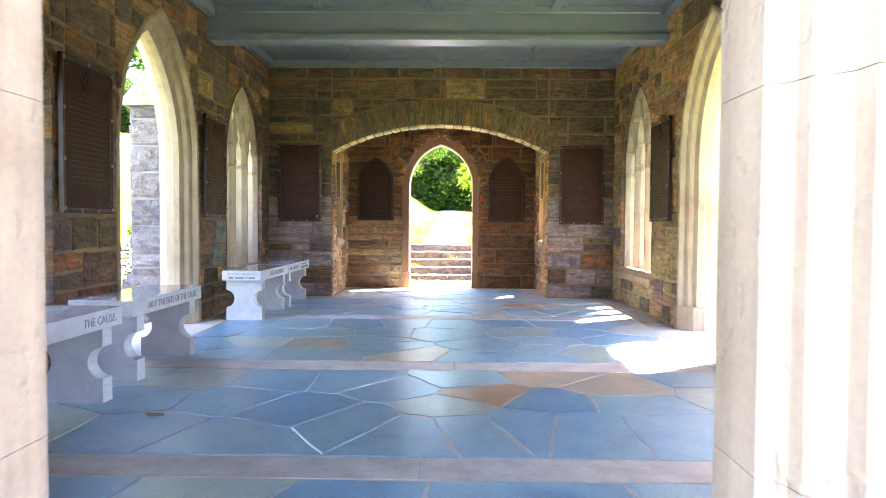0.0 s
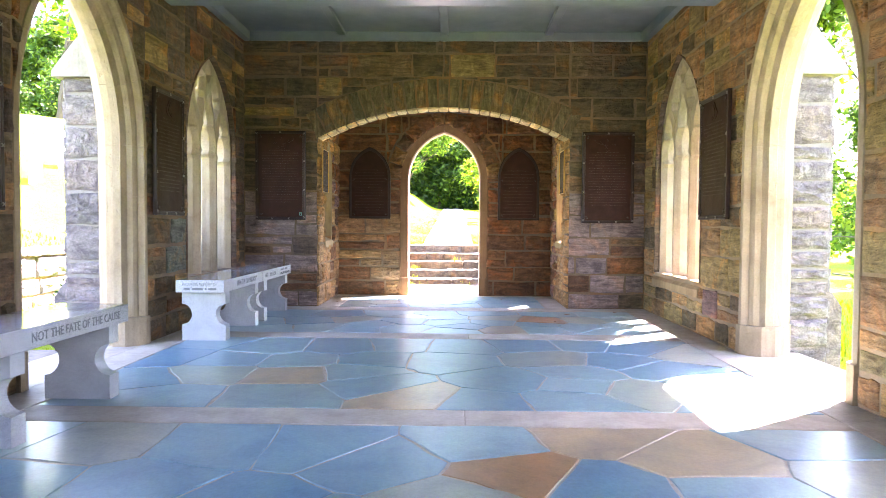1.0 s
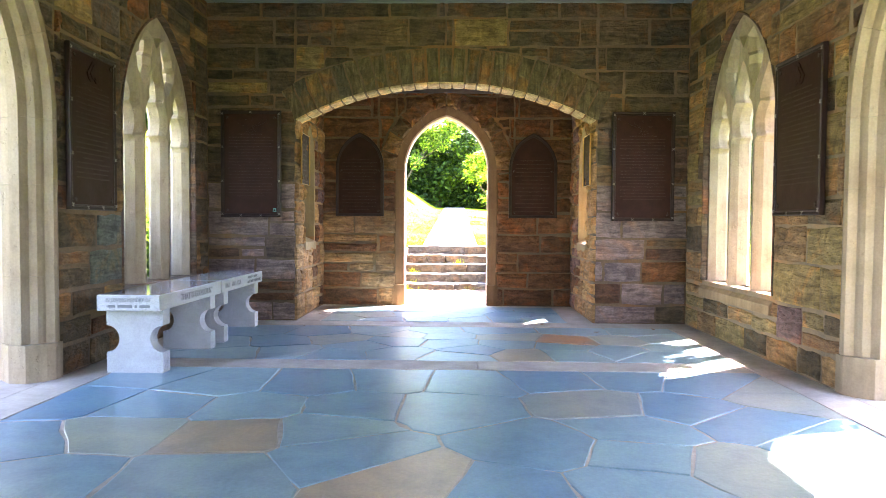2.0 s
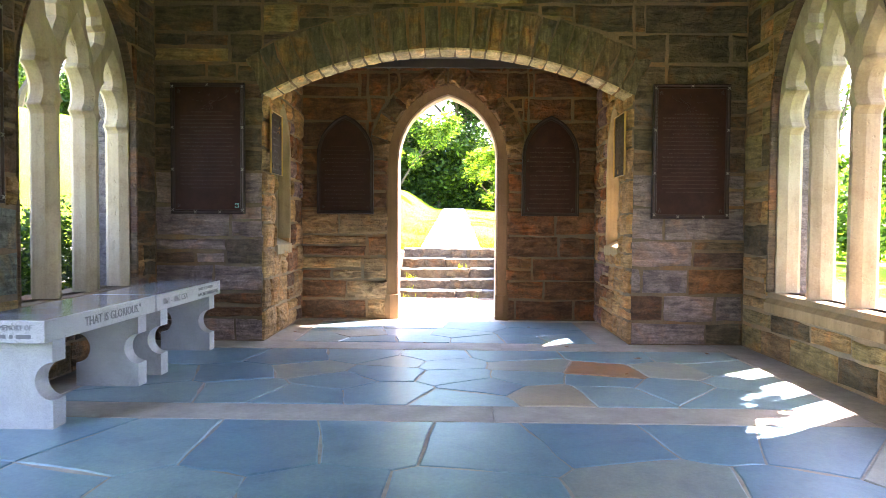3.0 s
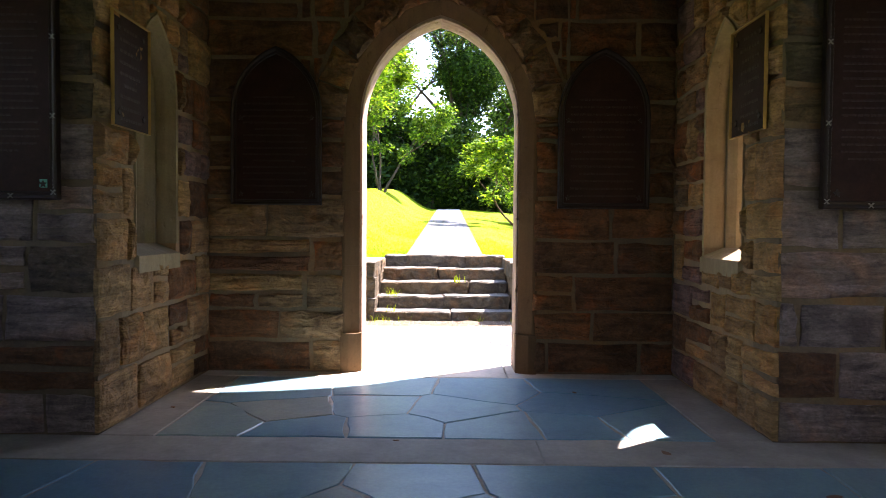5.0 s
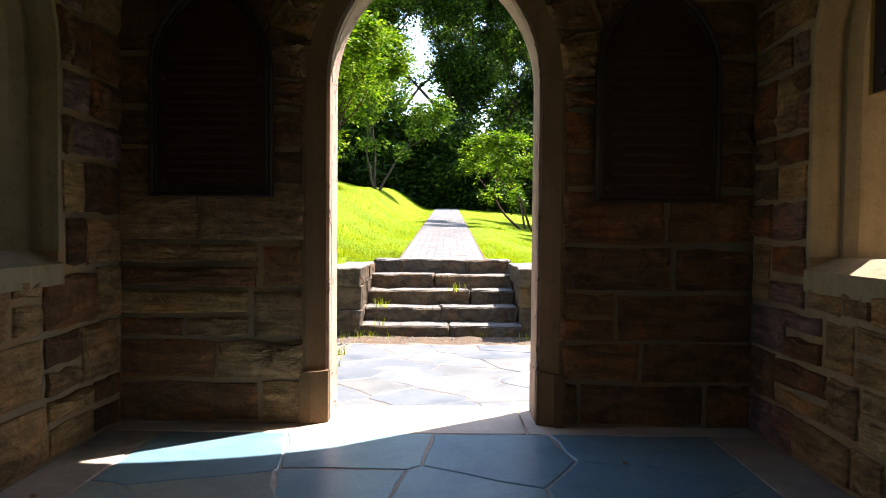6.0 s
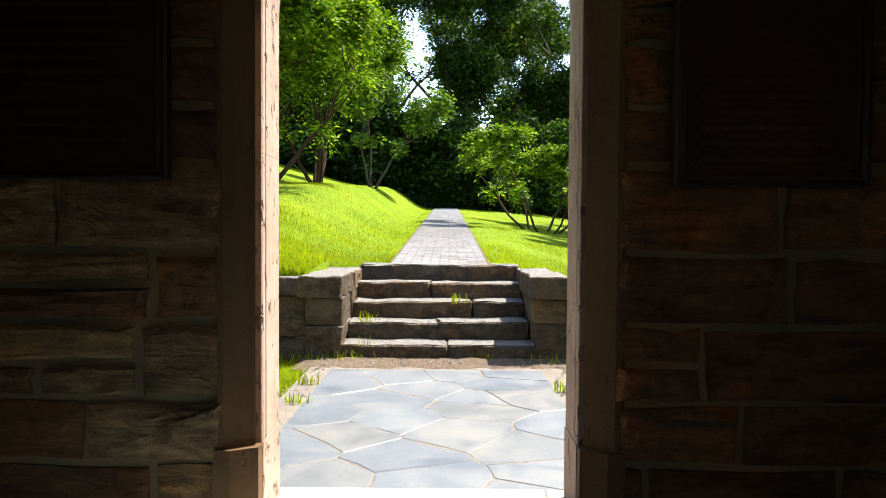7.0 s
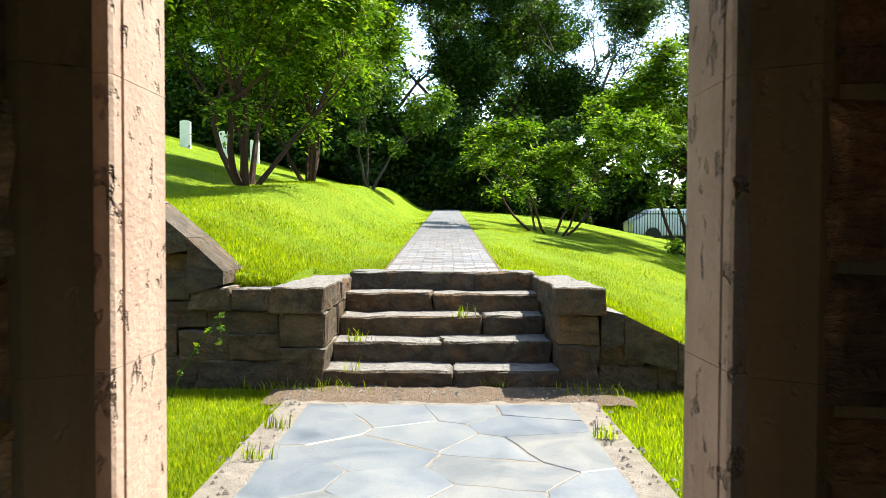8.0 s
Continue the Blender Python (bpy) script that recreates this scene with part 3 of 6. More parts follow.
add_box(bm, WEST + 0.09, EAST - 0.09, NORTH - 0.05, NORTH, CEIL - 0.1, CEIL + 0.01, 0.008)
ceiling = tagged(part("ceiling", bm, M_PAINT), "blue-grey painted board ceiling with battens", "ceiling", kind="structure")

bm = bmesh.new()
add_box(bm, WEST, EAST, 6.93, 7.12, 2.86, CEIL + 0.01)
add_box(bm, WEST, EAST, 6.90, 7.15, 2.80, 2.87, 0.012, 2)
add_box(bm, WEST, EAST, 6.91, 7.14, CEIL - 0.07, CEIL + 0.01, 0.01)
tagged(part("ceiling_beam", bm, M_PAINT), "blue-grey painted cross beam under the ceiling", "beam", kind="structure")

bm = bmesh.new()
add_box(bm, -1.43, 1.45, NORTH + 0.22, DOOR, 2.52, 2.6)
add_box(bm, -1.43, 1.45, DOOR - 0.06, DOOR - 0.0, 2.44, 2.53, 0.006)
tagged(part("ceiling_porch", bm, M_WOOD_DARK), "dark wooden porch ceiling", "ceiling", kind="structure")

bm = bmesh.new()
# unseen eaves, set to reach out far enough to cut the sun patches
add_box(bm, WEST - T - 0.5, EAST + T + 0.5, 0.4, NORTH + 0.45, CEIL + 0.1, CEIL + 0.26)
add_box(bm, -1.43 - T - 0.1, 1.45 + T + 0.1, NORTH + 0.45, 10.9, 2.75, 2.9)
tagged(part("roof", bm, M_ROOF), "plain dark slate roof with unseen eaves widened to cut the sun", "roof", kind="structure")

# small round lamps in the ceiling, not lit
for k, x in enumerate((-2.02, 2.06)):
    lamp = empty("ceiling_light", pose(x, 8.05, CEIL), label="small round white recessed ceiling light, unlit", category="ceiling light", group="recessed ceiling lights")
    bm = bmesh.new()
    bmesh.ops.create_cone(bm, cap_ends=True, segments=20, radius1=0.055, radius2=0.065, depth=0.02)
    part("trim_ring", bm, M_WHITE, lamp)
    bm = bmesh.new()
    bmesh.ops.create_cone(bm, cap_ends=True, segments=16, radius1=0.03, radius2=0.03, depth=0.012, matrix=Matrix.Translation((0, 0, -0.011)))
    part("lens", bm, M_GRANITE_TOP, lamp)


# ---------------------------------------------------------------- ground outside
def path_level(y):
    y = min(max(y, 15.3), 38.0)
    return 0.50 + 0.056 * (y - 15.3)


def smooth(t):
    t = min(max(t, 0.0), 1.0)
    return t * t * (3 - 2 * t)


def ground_level(x, y):
    front = -0.2 if x > -5.5 else 0.5 + 0.27 * min(-x - 5.5, 8.0)
    back = path_level(y)
    if x < -0.75:
        back += (0.5 + 0.42 * smooth((y - 15) / 8)) * smooth((-x - 0.7) / 1.9) + 0.27 * min(max(-x - 3.6, 0), 9.0)
        back -= 0.3 * smooth((-x - 0.7) / 1.9) * (1 - smooth((y - 14.3) / 0.9))
    elif x > 0.8:
        back -= (0.40 * math.exp(-max(y - 15.0, 0) / 7) + 0.05) * min(x - 0.8, 4.0 + 0.3 * max(y - 15, 0)) * (1 if x < 12 else 1)
        back -= 0.12 * min(max(x - 4.0, 0.0), 14.0)
    if back < front and x > 0:
        back = front
    reach = 0.02 + max(abs(x + 0.5) - 4.0, 0) * 0.8
    t = smooth((y - 14.32 + reach) / (2 * reach))
    if -1.11 < x < 1.13 and y < 15.42:
        t = 0.0
    return front + (back - front) * t


def ground_sheet():
    xs = sorted({round(v, 3) for v in list(np.arange(-16, 16.01, 0.4)) + list(np.arange(-3.1, 3.1, 0.15)) + [-5.49, -5.52, -1.12, -1.1, 1.12, 1.14] + [s * v for s in (-1, 1) for v in (20, 26, 35, 50, 75, 120, 250, 600)]})
    ys = sorted({round(v, 3) for v in list(np.arange(-6, 46.01, 0.4)) + list(np.arange(14.38, 19, 0.15)) + [14.3, 14.34, 15.41, 15.43] + [-10, -20, -40, -90, -250, -600, 55, 70, 100, 170, 300, 600]})
    verts = [(x, y, ground_level(x, y) + 0.03 * noise.noise((x * 0.6, y * 0.6, 0)) * (1 if not (-1.3 < x < 1.3 and 10 < y < 15.5) else 0)) for y in ys for x in xs]
    w = len(xs)
    faces = [(j * w + i, j * w + i + 1, (j + 1) * w + i + 1, (j + 1) * w + i) for j in range(len(ys) - 1) for i in range(w - 1)]
    ob = mesh_object("ground", verts, faces, M_LAWN, smooth=True)
    tagged(ob, "bright green mown lawn rising into a hillside", "lawn", kind="structure")


ground_sheet()

# ---------------------------------------------------------------- moulded surrounds
DOOR_PROFILE = [(0.125, 0.004), (0.098, 0.014), (0.066, 0.014), (0.060, 0.004), (0.058, -0.045), (0.05, -0.06), (0.022, -0.062), (0.017, -0.052), (0.008, -0.05), (0.001, -0.058), (0.0, -0.07), (0.0, -0.245), (0.03, -0.265), (0.06, -0.285), (0.125, -0.32)]
DOOR_BASE = [(0.125, 0.022), (0.06, 0.022), (0.035, 0.0), (0.0, -0.06), (0.0, -0.25), (0.03, -0.27), (0.06, -0.29), (0.125, -0.32)]
INNER_PROFILE = [(0.125, 0.004), (0.112, 0.012), (0.096, 0.012), (0.05, -0.012), (0.014, -0.033), (0.03, -0.042), (0.03, -0.06), (0.125, -0.06)]
INNER_BASE = [(0.125, 0.022), (0.075, 0.022), (0.0, -0.014), (0.0, -0.06), (0.125, -0.06)]
OUTER_PROFILE = [(0.125, -0.062), (0.004, -0.062), (0.0, -0.07), (0.0, -0.094), (0.008, -0.096), (0.008, -0.101), (0.0, -0.104), (0.0, -0.262), (0.03, -0.28), (0.06, -0.30), (0.125, -0.32)]
OUTER_BASE = [(0.125, -0.062), (-0.002, -0.062), (-0.002, -0.27), (0.03, -0.287), (0.06, -0.302), (0.125, -0.32)]
SOUTH_BASE = DOOR_BASE[:4] + [(0.0, -0.27), (0.05, -0.33), (0.10, -0.38), (0.125, -0.47)]
SOUTH_PROFILE = DOOR_PROFILE[:11] + [(0.0, -0.19), (0.018, -0.2), (0.026, -0.215), (0.03, -0.24), (0.05, -0.25), (0.062, -0.265), (0.064, -0.3), (0.085, -0.31), (0.095, -0.33), (0.098, -0.38), (0.125, -0.4), (0.125, -0.47)]
ARCH_PROFILE = [(0.17, 0.012), (0.145, 0.022), (0.12, 0.014), (0.108, -0.012), (0.102, -0.03), (0.084, -0.036), (0.06, -0.052), (0.05, -0.075), (0.046, -0.09), (0.0, -0.115), (0.0, -0.175), (0.05, -0.20), (0.06, -0.26), (0.12, -0.33), (0.17, -0.375)]
ARCH_BASE = [(0.17, 0.03), (0.10, 0.03), (0.06, 0.0), (-0.012, -0.085), (-0.012, -0.185), (0.06, -0.27), (0.12, -0.34), (0.17, -0.385)]
SLIT_PROFILE = [(0.08, -0.1), (0.03, -0.1), (0.0, -0.14), (0.0, -0.24), (0.04, -0.33), (0.05, -0.375), (0.08, -0.375)]

for name, place, op, wall in (("doorway_surround", on_door, door_op, wall_door), ("entrance_surround", on_south, south_op, wall_south)):
    e = tagged(empty(name), "cream limestone moulded surround of a pointed doorway, pitted and worn", "door surround", kind="structure")
    if op is door_op:
        # one limestone, coloured dark for the shaded inside and pale for the lit reveal
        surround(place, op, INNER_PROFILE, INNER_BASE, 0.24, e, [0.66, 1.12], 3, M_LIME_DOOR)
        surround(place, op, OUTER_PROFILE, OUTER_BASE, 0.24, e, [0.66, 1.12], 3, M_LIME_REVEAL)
    else:
        surround(place, op, SOUTH_PROFILE, SOUTH_BASE, 0.24, e, [0.66, 1.12], 3, M_LIME_PALE)
for name, place, op in (("arch_surround", on_west, arch_west), ("arch_surround", on_east, arch_east)):
    e = tagged(empty(name), "cream limestone moulded surround of an open pointed arch", "arch surround", kind="structure")
    surround(place, op, ARCH_PROFILE, ARCH_BASE, 0.22, e, [0.62, 1.16], 3)
for name, place, op in (("lancet_surround", on_porch_west, slit_west), ("lancet_surround", on_porch_east, slit_east)):
    e = tagged(empty(name), "buff limestone frame of a narrow lancet opening", "window frame", kind="structure")
    surround(place, op, SLIT_PROFILE, None, op.sill, e, [1.2], 2, M_LIME_BUFF)
    bm = bmesh.new()
    y0, y1 = op.c - op.w - 0.07, op.c + op.w + 0.07
    add_prism(bm, [(-0.3, op.sill - 0.07), (-0.3, op.sill), (-0.1, op.sill), (0.024, op.sill - 0.05), (0.024, op.sill - 0.13), (-0.1, op.sill - 0.13)],
              lambda a, v, u, place=place: place(u, v, a), y0, y1)
    part("sill", bm, M_LIME_BUFF, e)
    lining = empty("reveal", label="buff limestone lining of the lancet reveal", category="reveal", kind="structure")
    surround(place, op, [(0.075, 0.012), (0.06, 0.008), (0.052, -0.05), (0.055, -0.112), (0.075, -0.112)], None, op.sill, lining, [1.0, 1.27], 2, M_LIME_BUFF, "reveal_stone")


# ---------------------------------------------------------------- traceried windows
def offset_loop(loop, by):
    """A closed loop moved outwards by a width."""
    n, out = len(loop), []
    for k in range(n):
        p, q, r = Vector(loop[k - 1]), Vector(loop[k]), Vector(loop[(k + 1) % n])
        a, b = (q - p).normalized(), (r - q).normalized()
        na, nb = Vector((a.y, -a.x)), Vector((b.y, -b.x))
        m = (na + nb)
        m = m / max(m.length_squared / 2, 0.35) if m.length > 1e-6 else na
        out.append(tuple(q + m * by))
    return out


def light_loop(c, w, sill, spring, cusp, apex):
    """A lancet light with a cusped head, counter-clockwise."""
    right = [(w, sill), (w, spring - 0.045), (w - 0.012, spring - 0.022), (w - 0.036, spring), (w - 0.036, spring + 0.014)]
    lobes = [(w - 0.036 + 0.042 * math.sin(math.pi * k / 8) ** 0.7 - 0.052 * (k / 8) ** 2.5, spring + 0.014 + (cusp - spring - 0.014) * k / 8) for k in range(1, 9)]
    head = [(w - 0.088, cusp + 0.012), (w - 0.072, cusp + 0.035), (w - 0.072, cusp + 0.07), (w - 0.09, cusp + 0.5 * (apex - cusp)), (w * 0.22, cusp + 0.8 * (apex - cusp)), (0.0, apex)]
    up = [(c + u, v) for u, v in right + lobes + head]
    down = [(2 * c - u, v) for u, v in up[::-1] if abs(u - c) > 1e-6]
    return up + down


def tracery(place, op, parent):
    front, mid, back = -0.04, -0.095, -0.205
    outer = []
    o = 0.015
    outer = [(op.c + op.w + o, op.sill - 0.07)] + [op.arc(1, t / 12, o) for t in range(12)] + [op.arc(0, 1, o)] + [op.arc(-1, t / 12, o) for t in range(11, -1, -1)] + [(op.c - op.w - o, op.sill - 0.07)]
    holes = [light_loop(op.c + k * 0.45, 0.174, op.sill + 0.0, 1.62 if k else 1.66, 1.87 if k else 1.93, 2.09 if k else 2.20) for k in (-1, 0, 1)]
    for s in (-1, 1):
        drop = [(0.205 * s, 2.04), (0.30 * s, 2.15), (0.315 * s, 2.22), (0.27 * s, 2.25), (0.265 * s, 2.31), (0.17 * s, 2.43), (0.10 * s, 2.40), (0.115 * s, 2.30), (0.145 * s, 2.27), (0.135 * s, 2.2)]
        holes.append([(op.c + u, v) for u, v in (drop if s > 0 else drop[::-1])])
    holes.append([(op.c + 0.05, 2.46), (op.c, 2.53), (op.c - 0.05, 2.46), (op.c, 2.40)])
    bm = bmesh.new()

    def loop_edges(loop, d):
        vs = [bm.verts.new(place(u, v, d)) for u, v in loop]
        return vs, [bm.edges.new((vs[k], vs[(k + 1) % len(vs)])) for k in range(len(vs))]

    walls = []
    for d, grow in ((front, 0.034), (back, 0.026)):
        edges, rings = [], []
        vs, es = loop_edges(outer, d)
        edges += es
        rings.append(vs)
        for hloop in holes:
            vs, es = loop_edges(offset_loop(hloop, grow), d)
            edges += es
            rings.append(vs)
        bmesh.ops.triangle_fill(bm, edges=edges, use_beauty=True)
        walls.append(rings)
    for k, hloop in enumerate(holes):
        m0, _ = loop_edges(hloop, mid)
        m1, _ = loop_edges(hloop, back + 0.03)
        for a, b in ((walls[0][k + 1], m0), (m0, m1), (m1, walls[1][k + 1])):
            for j in range(len(a)):
                j2 = (j + 1) % len(a)
                bm.faces.new((a[j], a[j2], b[j2], b[j]))
    a, b = walls[0][0], walls[1][0]
    for j in range(len(a)):
        j2 = (j + 1) % len(a)
        bm.faces.new((a[j], a[j2], b[j2], b[j]))
    part("tracery", bm, M_LIME_TRACERY, parent)
    # sloping sill
    y0, y1 = op.c - op.w, op.c + op.w
    for k in range(2):
        bm = bmesh.new()
        ya, yb = y0 + (y1 - y0) * k / 2 + 0.002, y0 + (y1 - y0) * (k + 1) / 2 - 0.002
        add_prism(bm, [(-0.36, op.sill - 0.16), (-0.38, op.sill - 0.03), (-0.035, op.sill), (0.03, op.sill - 0.07), (0.03, op.sill - 0.135), (0.0, op.sill - 0.145)],
                  lambda a, v, u: place(u, v, a), ya, yb)
        part("sill", bm, M_LIME_SILL, parent)


for k, (place, op) in enumerate(((on_west, win_west), (on_east, win_east), (on_west, win_west_2), (on_east, win_east_2))):
    e = tagged(empty("window_%d" % (k + 1)), "open cream limestone window of three cusped lights with tracery", "window", kind="structure")
    tracery(place, op, e)
    lining = empty("reveal", label="rough brown stone lining of the window reveal", category="reveal", kind="structure")
    surround(place, op, [(0.0, 0.016), (-0.014, 0.012), (-0.018, -0.015), (-0.014, -0.041), (0.0, -0.041)], None, op.sill, lining, [0.62, 0.86, 1.05, 1.3, 1.48], 4, M_STONE, "reveal_stone")
    surround(place, op, [(0.01, -0.204), (-0.006, -0.207), (-0.008, -0.29), (-0.006, -0.372), (0.01, -0.375)], None, op.sill, lining, [0.7, 1.0, 1.35], 4, M_BUTTRESS, "reveal_stone")


# ---------------------------------------------------------------- floor
floor = tagged(box_part("floor", (WEST, EAST, SOUTH - 0.45, NORTH, -0.12, -0.004), M_JOINT), "blue-grey flagstone floor with pale joints and concrete bands", "floor", kind="structure")
box_part("joint_bed", (-1.43, 1.45, NORTH, DOOR, -0.12, -0.004), M_JOINT, floor)
BANDS = [(2.59, 2.84), (4.54, 4.82), (7.01, 7.3), (8.87, 9.18)]
rng = random.Random(5)
for y0, y1 in BANDS:
    cuts = [-2.03, rng.uniform(-0.6, 0.5), 2.07]
    for a, b in zip(cuts, cuts[1:]):
        box_part("concrete_band", (a + 0.002, b - 0.002, y0 + 0.004, y1 - 0.004, -0.1, 0.0), M_CONCRETE, floor, bevel=0.003)
for x0, x1 in ((WEST, -2.03), (2.07, EAST)):
    cuts = [0.65, 2.1, 4.7, 7.1, 9.18]
    for a, b in zip(cuts, cuts[1:]):
        box_part("concrete_border", (x0 + 0.003, x1 - 0.003, a + 0.002, b - 0.002, -0.1, 0.001), M_CONCRETE, floor, bevel=0.003)
for x0, x1 in ((-1.43, -1.19), (1.21, 1.45)):
    box_part("concrete_border", (x0, x1 - 0.003, NORTH + 0.003, DOOR - 0.14, -0.1, 0.0), M_CONCRETE, floor, bevel=0.003)
box_part("threshold", (-1.43, 0.42, DOOR - 0.135, DOOR + 0.33, -0.3, 0.001), M_PALE_SILL, floor, bevel=0.006)
box_part("threshold", (0.425, 1.45, DOOR - 0.135, DOOR + 0.33, -0.3, -0.001), M_PALE_SILL, floor, bevel=0.006)
for x0, x1, c in ((WEST - T - 0.1, WEST, arch_west.c), (EAST, EAST + T + 0.1, arch_east.c)):
    box_part("threshold", (x0, x1, c - 0.8, c + 0.8, -0.3, -0.002), M_CONCRETE, floor, bevel=0.006)
    if x0 > 0:
        continue
    out = box_part("landing", (x0 - 1.6, x0, c - 1.2, c + 1.0, -0.3, -0.1) if x0 < 0 else (x1, x1 + 1.5, c - 1.2, c + 1.0, -0.3, -0.1), M_EDGING, None, "", 0.01)
    tagged(out, "pale paved landing outside the open arch", "landing", kind="structure")
box_part("threshold", (south_op.c - 0.6, south_op.c + 0.6, 0.15, 0.62, -0.3, -0.003), M_CONCRETE, floor, bevel=0.006)
# unseen pale slab, added as a reflector to bounce sun into the entrance
tagged(box_part("forecourt", (-3.2, 3.2, -5.0, 0.6, -0.3, -0.13), M_PALE_SILL, None, "", 0.01), "unseen pale slab added to bounce sunlight into the entrance", "pavement", kind="structure")


def clip_half(poly, p, nrm):
    out = []
    for k in range(len(poly)):
        a, b = poly[k], poly[(k + 1) % len(poly)]
        da, db = (a[0] - p[0]) * nrm[0] + (a[1] - p[1]) * nrm[1], (b[0] - p[0]) * nrm[0] + (b[1] - p[1]) * nrm[1]
        if da >= 0:
            out.append(a)
        if da * db < 0:
            f = da / (da - db)
            out.append((a[0] + (b[0] - a[0]) * f, a[1] + (b[1] - a[1]) * f))
    return out


def area(poly):
    return 0.5 * abs(sum(poly[k][0] * poly[(k + 1) % len(poly)][1] - poly[(k + 1) % len(poly)][0] * poly[k][1] for k in range(len(poly))))


def scatter(rect, rng, biggest):
    """Seeds of irregular flags over a bay."""
    x0, x1, y0, y1 = rect
    step = math.sqrt(biggest)
    nx, ny = max(round((x1 - x0) / (step * 1.25)), 1), max(round((y1 - y0) / (step * 0.85)), 1)
    return [(x0 + (x1 - x0) * (i + 0.5 + (0.25 if j % 2 else -0.25) + rng.uniform(-0.36, 0.36)) / nx, y0 + (y1 - y0) * (j + 0.5 + rng.uniform(-0.38, 0.38)) / ny)
            for j in range(ny) for i in range(nx)]


def crazy_paving(rect, seeds):
    """Irregular flags: a cell round each seed, in the order of the seeds."""
    x0, x1, y0, y1 = rect
    for k, (sx, sy) in enumerate(seeds):
        p = [(x0, y0), (x1, y0), (x1, y1), (x0, y1)]
        for j, (ox, oy) in enumerate(seeds):
            if j != k and len(p) > 2:
                p = clip_half(p, ((sx + ox) / 2, (sy + oy) / 2), (sx - ox, sy - oy))
        if len(p) > 2 and area(p) > 0.004:
            yield (sx, sy), p


def flagstone(poly, z, rng, material, parent, joint=0.010):
    cx, cy = sum(p[0] for p in poly) / len(poly), sum(p[1] for p in poly) / len(poly)
    q = poly
    n = len(q)
    sign = 1 if sum(q[k][0] * q[(k + 1) % n][1] - q[(k + 1) % n][0] * q[k][1] for k in range(n)) > 0 else -1
    for k in range(n):
        a, b = poly[k], poly[(k + 1) % n]
        l = max(math.hypot(b[0] - a[0], b[1] - a[1]), 1e-6)
        nx, ny = -(b[1] - a[1]) / l * sign, (b[0] - a[0]) / l * sign
        q = clip_half(q, (a[0] + nx * joint, a[1] + ny * joint), (nx, ny))
        if len(q) < 3:
            return
    ring = []
    for k in range(len(q)):
        a, b = q[k], q[(k + 1) % len(q)]
        l = math.hypot(b[0] - a[0], b[1] - a[1])
        m = 4 if l > 0.6 else 3 if l > 0.3 else 2 if l > 0.12 else 1
        for j in range(m):
            f = j / m
            off = rng.uniform(-0.011, 0.011) if j else 0
            ring.append((a[0] + (b[0] - a[0]) * f + off, a[1] + (b[1] - a[1]) * f + off))
    n = len(ring)
    lift = rng.uniform(-0.002, 0.002)
    verts = [(x, y, z - 0.03) for x, y in ring] + [(x, y, z - 0.004 + lift) for x, y in ring]
    verts += [(x + (cx - x) * 0.02, y + (cy - y) * 0.02, z + lift) for x, y in ring]
    faces = [(r + k, r + (k + 1) % n, r + n + (k + 1) % n, r + n + k) for r in (0, n) for k in range(n)] + [tuple(range(2 * n, 3 * n))]
    mesh_object("flagstone", verts, faces, material, parent)


def pave(rect, seeds, seed, z=0.0, material=None, parent=floor, joint=0.0048, tan=(), rusty=(), olive=()):
    r = random.Random(seed)
    for spot, poly in crazy_paving(rect, seeds):
        stone = M_FLAG_TAN if spot in tan else M_FLAG_RUST if spot in rusty else M_FLAG_OLIVE if spot in olive else material or M_FLAG
        flagstone(poly, z, r, stone, parent, joint)


# the middles of the flags in each bay between the concrete bands
BAY_SOUTH = (-2.03, 2.07, 0.7, 2.59)
BAY_FIRST = (-2.03, 2.07, 2.84, 4.54)
FLAGS_FIRST = [(-1.9, 4.3), (-1.47, 3.74), (-1.38, 4.22), (-1.04, 3.76), (-0.88, 4.24), (-0.41, 4.26), (-0.12, 4.05), (-0.57, 3.54), (-0.28, 3.36), (0.25, 4.29), (0.19, 3.65), (0.38, 3.92), (0.83, 4.44),
               (0.74, 3.75), (1.18, 4.12), (1.2, 3.72), (1.78, 4.36), (1.8, 3.9), (0.02, 3.22), (0.28, 3.28), (0.55, 3.36), (0.86, 3.3), (1.25, 3.3), (-1.8, 3.2), (-1.3, 3.2), (-0.8, 3.05), (1.75, 3.2)]
BAY_MIDDLE = (-2.03, 2.07, 4.82, 7.01)
FLAGS_MIDDLE = [(-1.77, 6.75), (-1.27, 6.58), (-0.7, 6.61), (-0.27, 6.7), (0.2, 6.66), (0.72, 6.79), (1.19, 6.85), (1.62, 6.7), (1.93, 6.45), (-1.87, 6.12), (-1.43, 6.06), (-0.91, 6.05), (-0.4, 6.11), (0.09, 6.1),
                (0.89, 6.18), (1.3, 6.1), (-1.76, 5.45), (-1.43, 5.65), (-0.85, 5.64), (-0.5, 5.72), (-0.33, 5.36), (0.5, 5.51), (0.97, 5.76), (1.52, 5.85), (0.9, 5.38), (-1.5, 5.02), (-0.8, 5.08), (-0.06, 5.08),
                (0.3, 4.98), (0.82, 5.05), (1.25, 5.25), (1.75, 5.55), (1.69, 5.0)]
BAY_NORTH = (-2.03, 2.07, 7.3, 8.87)
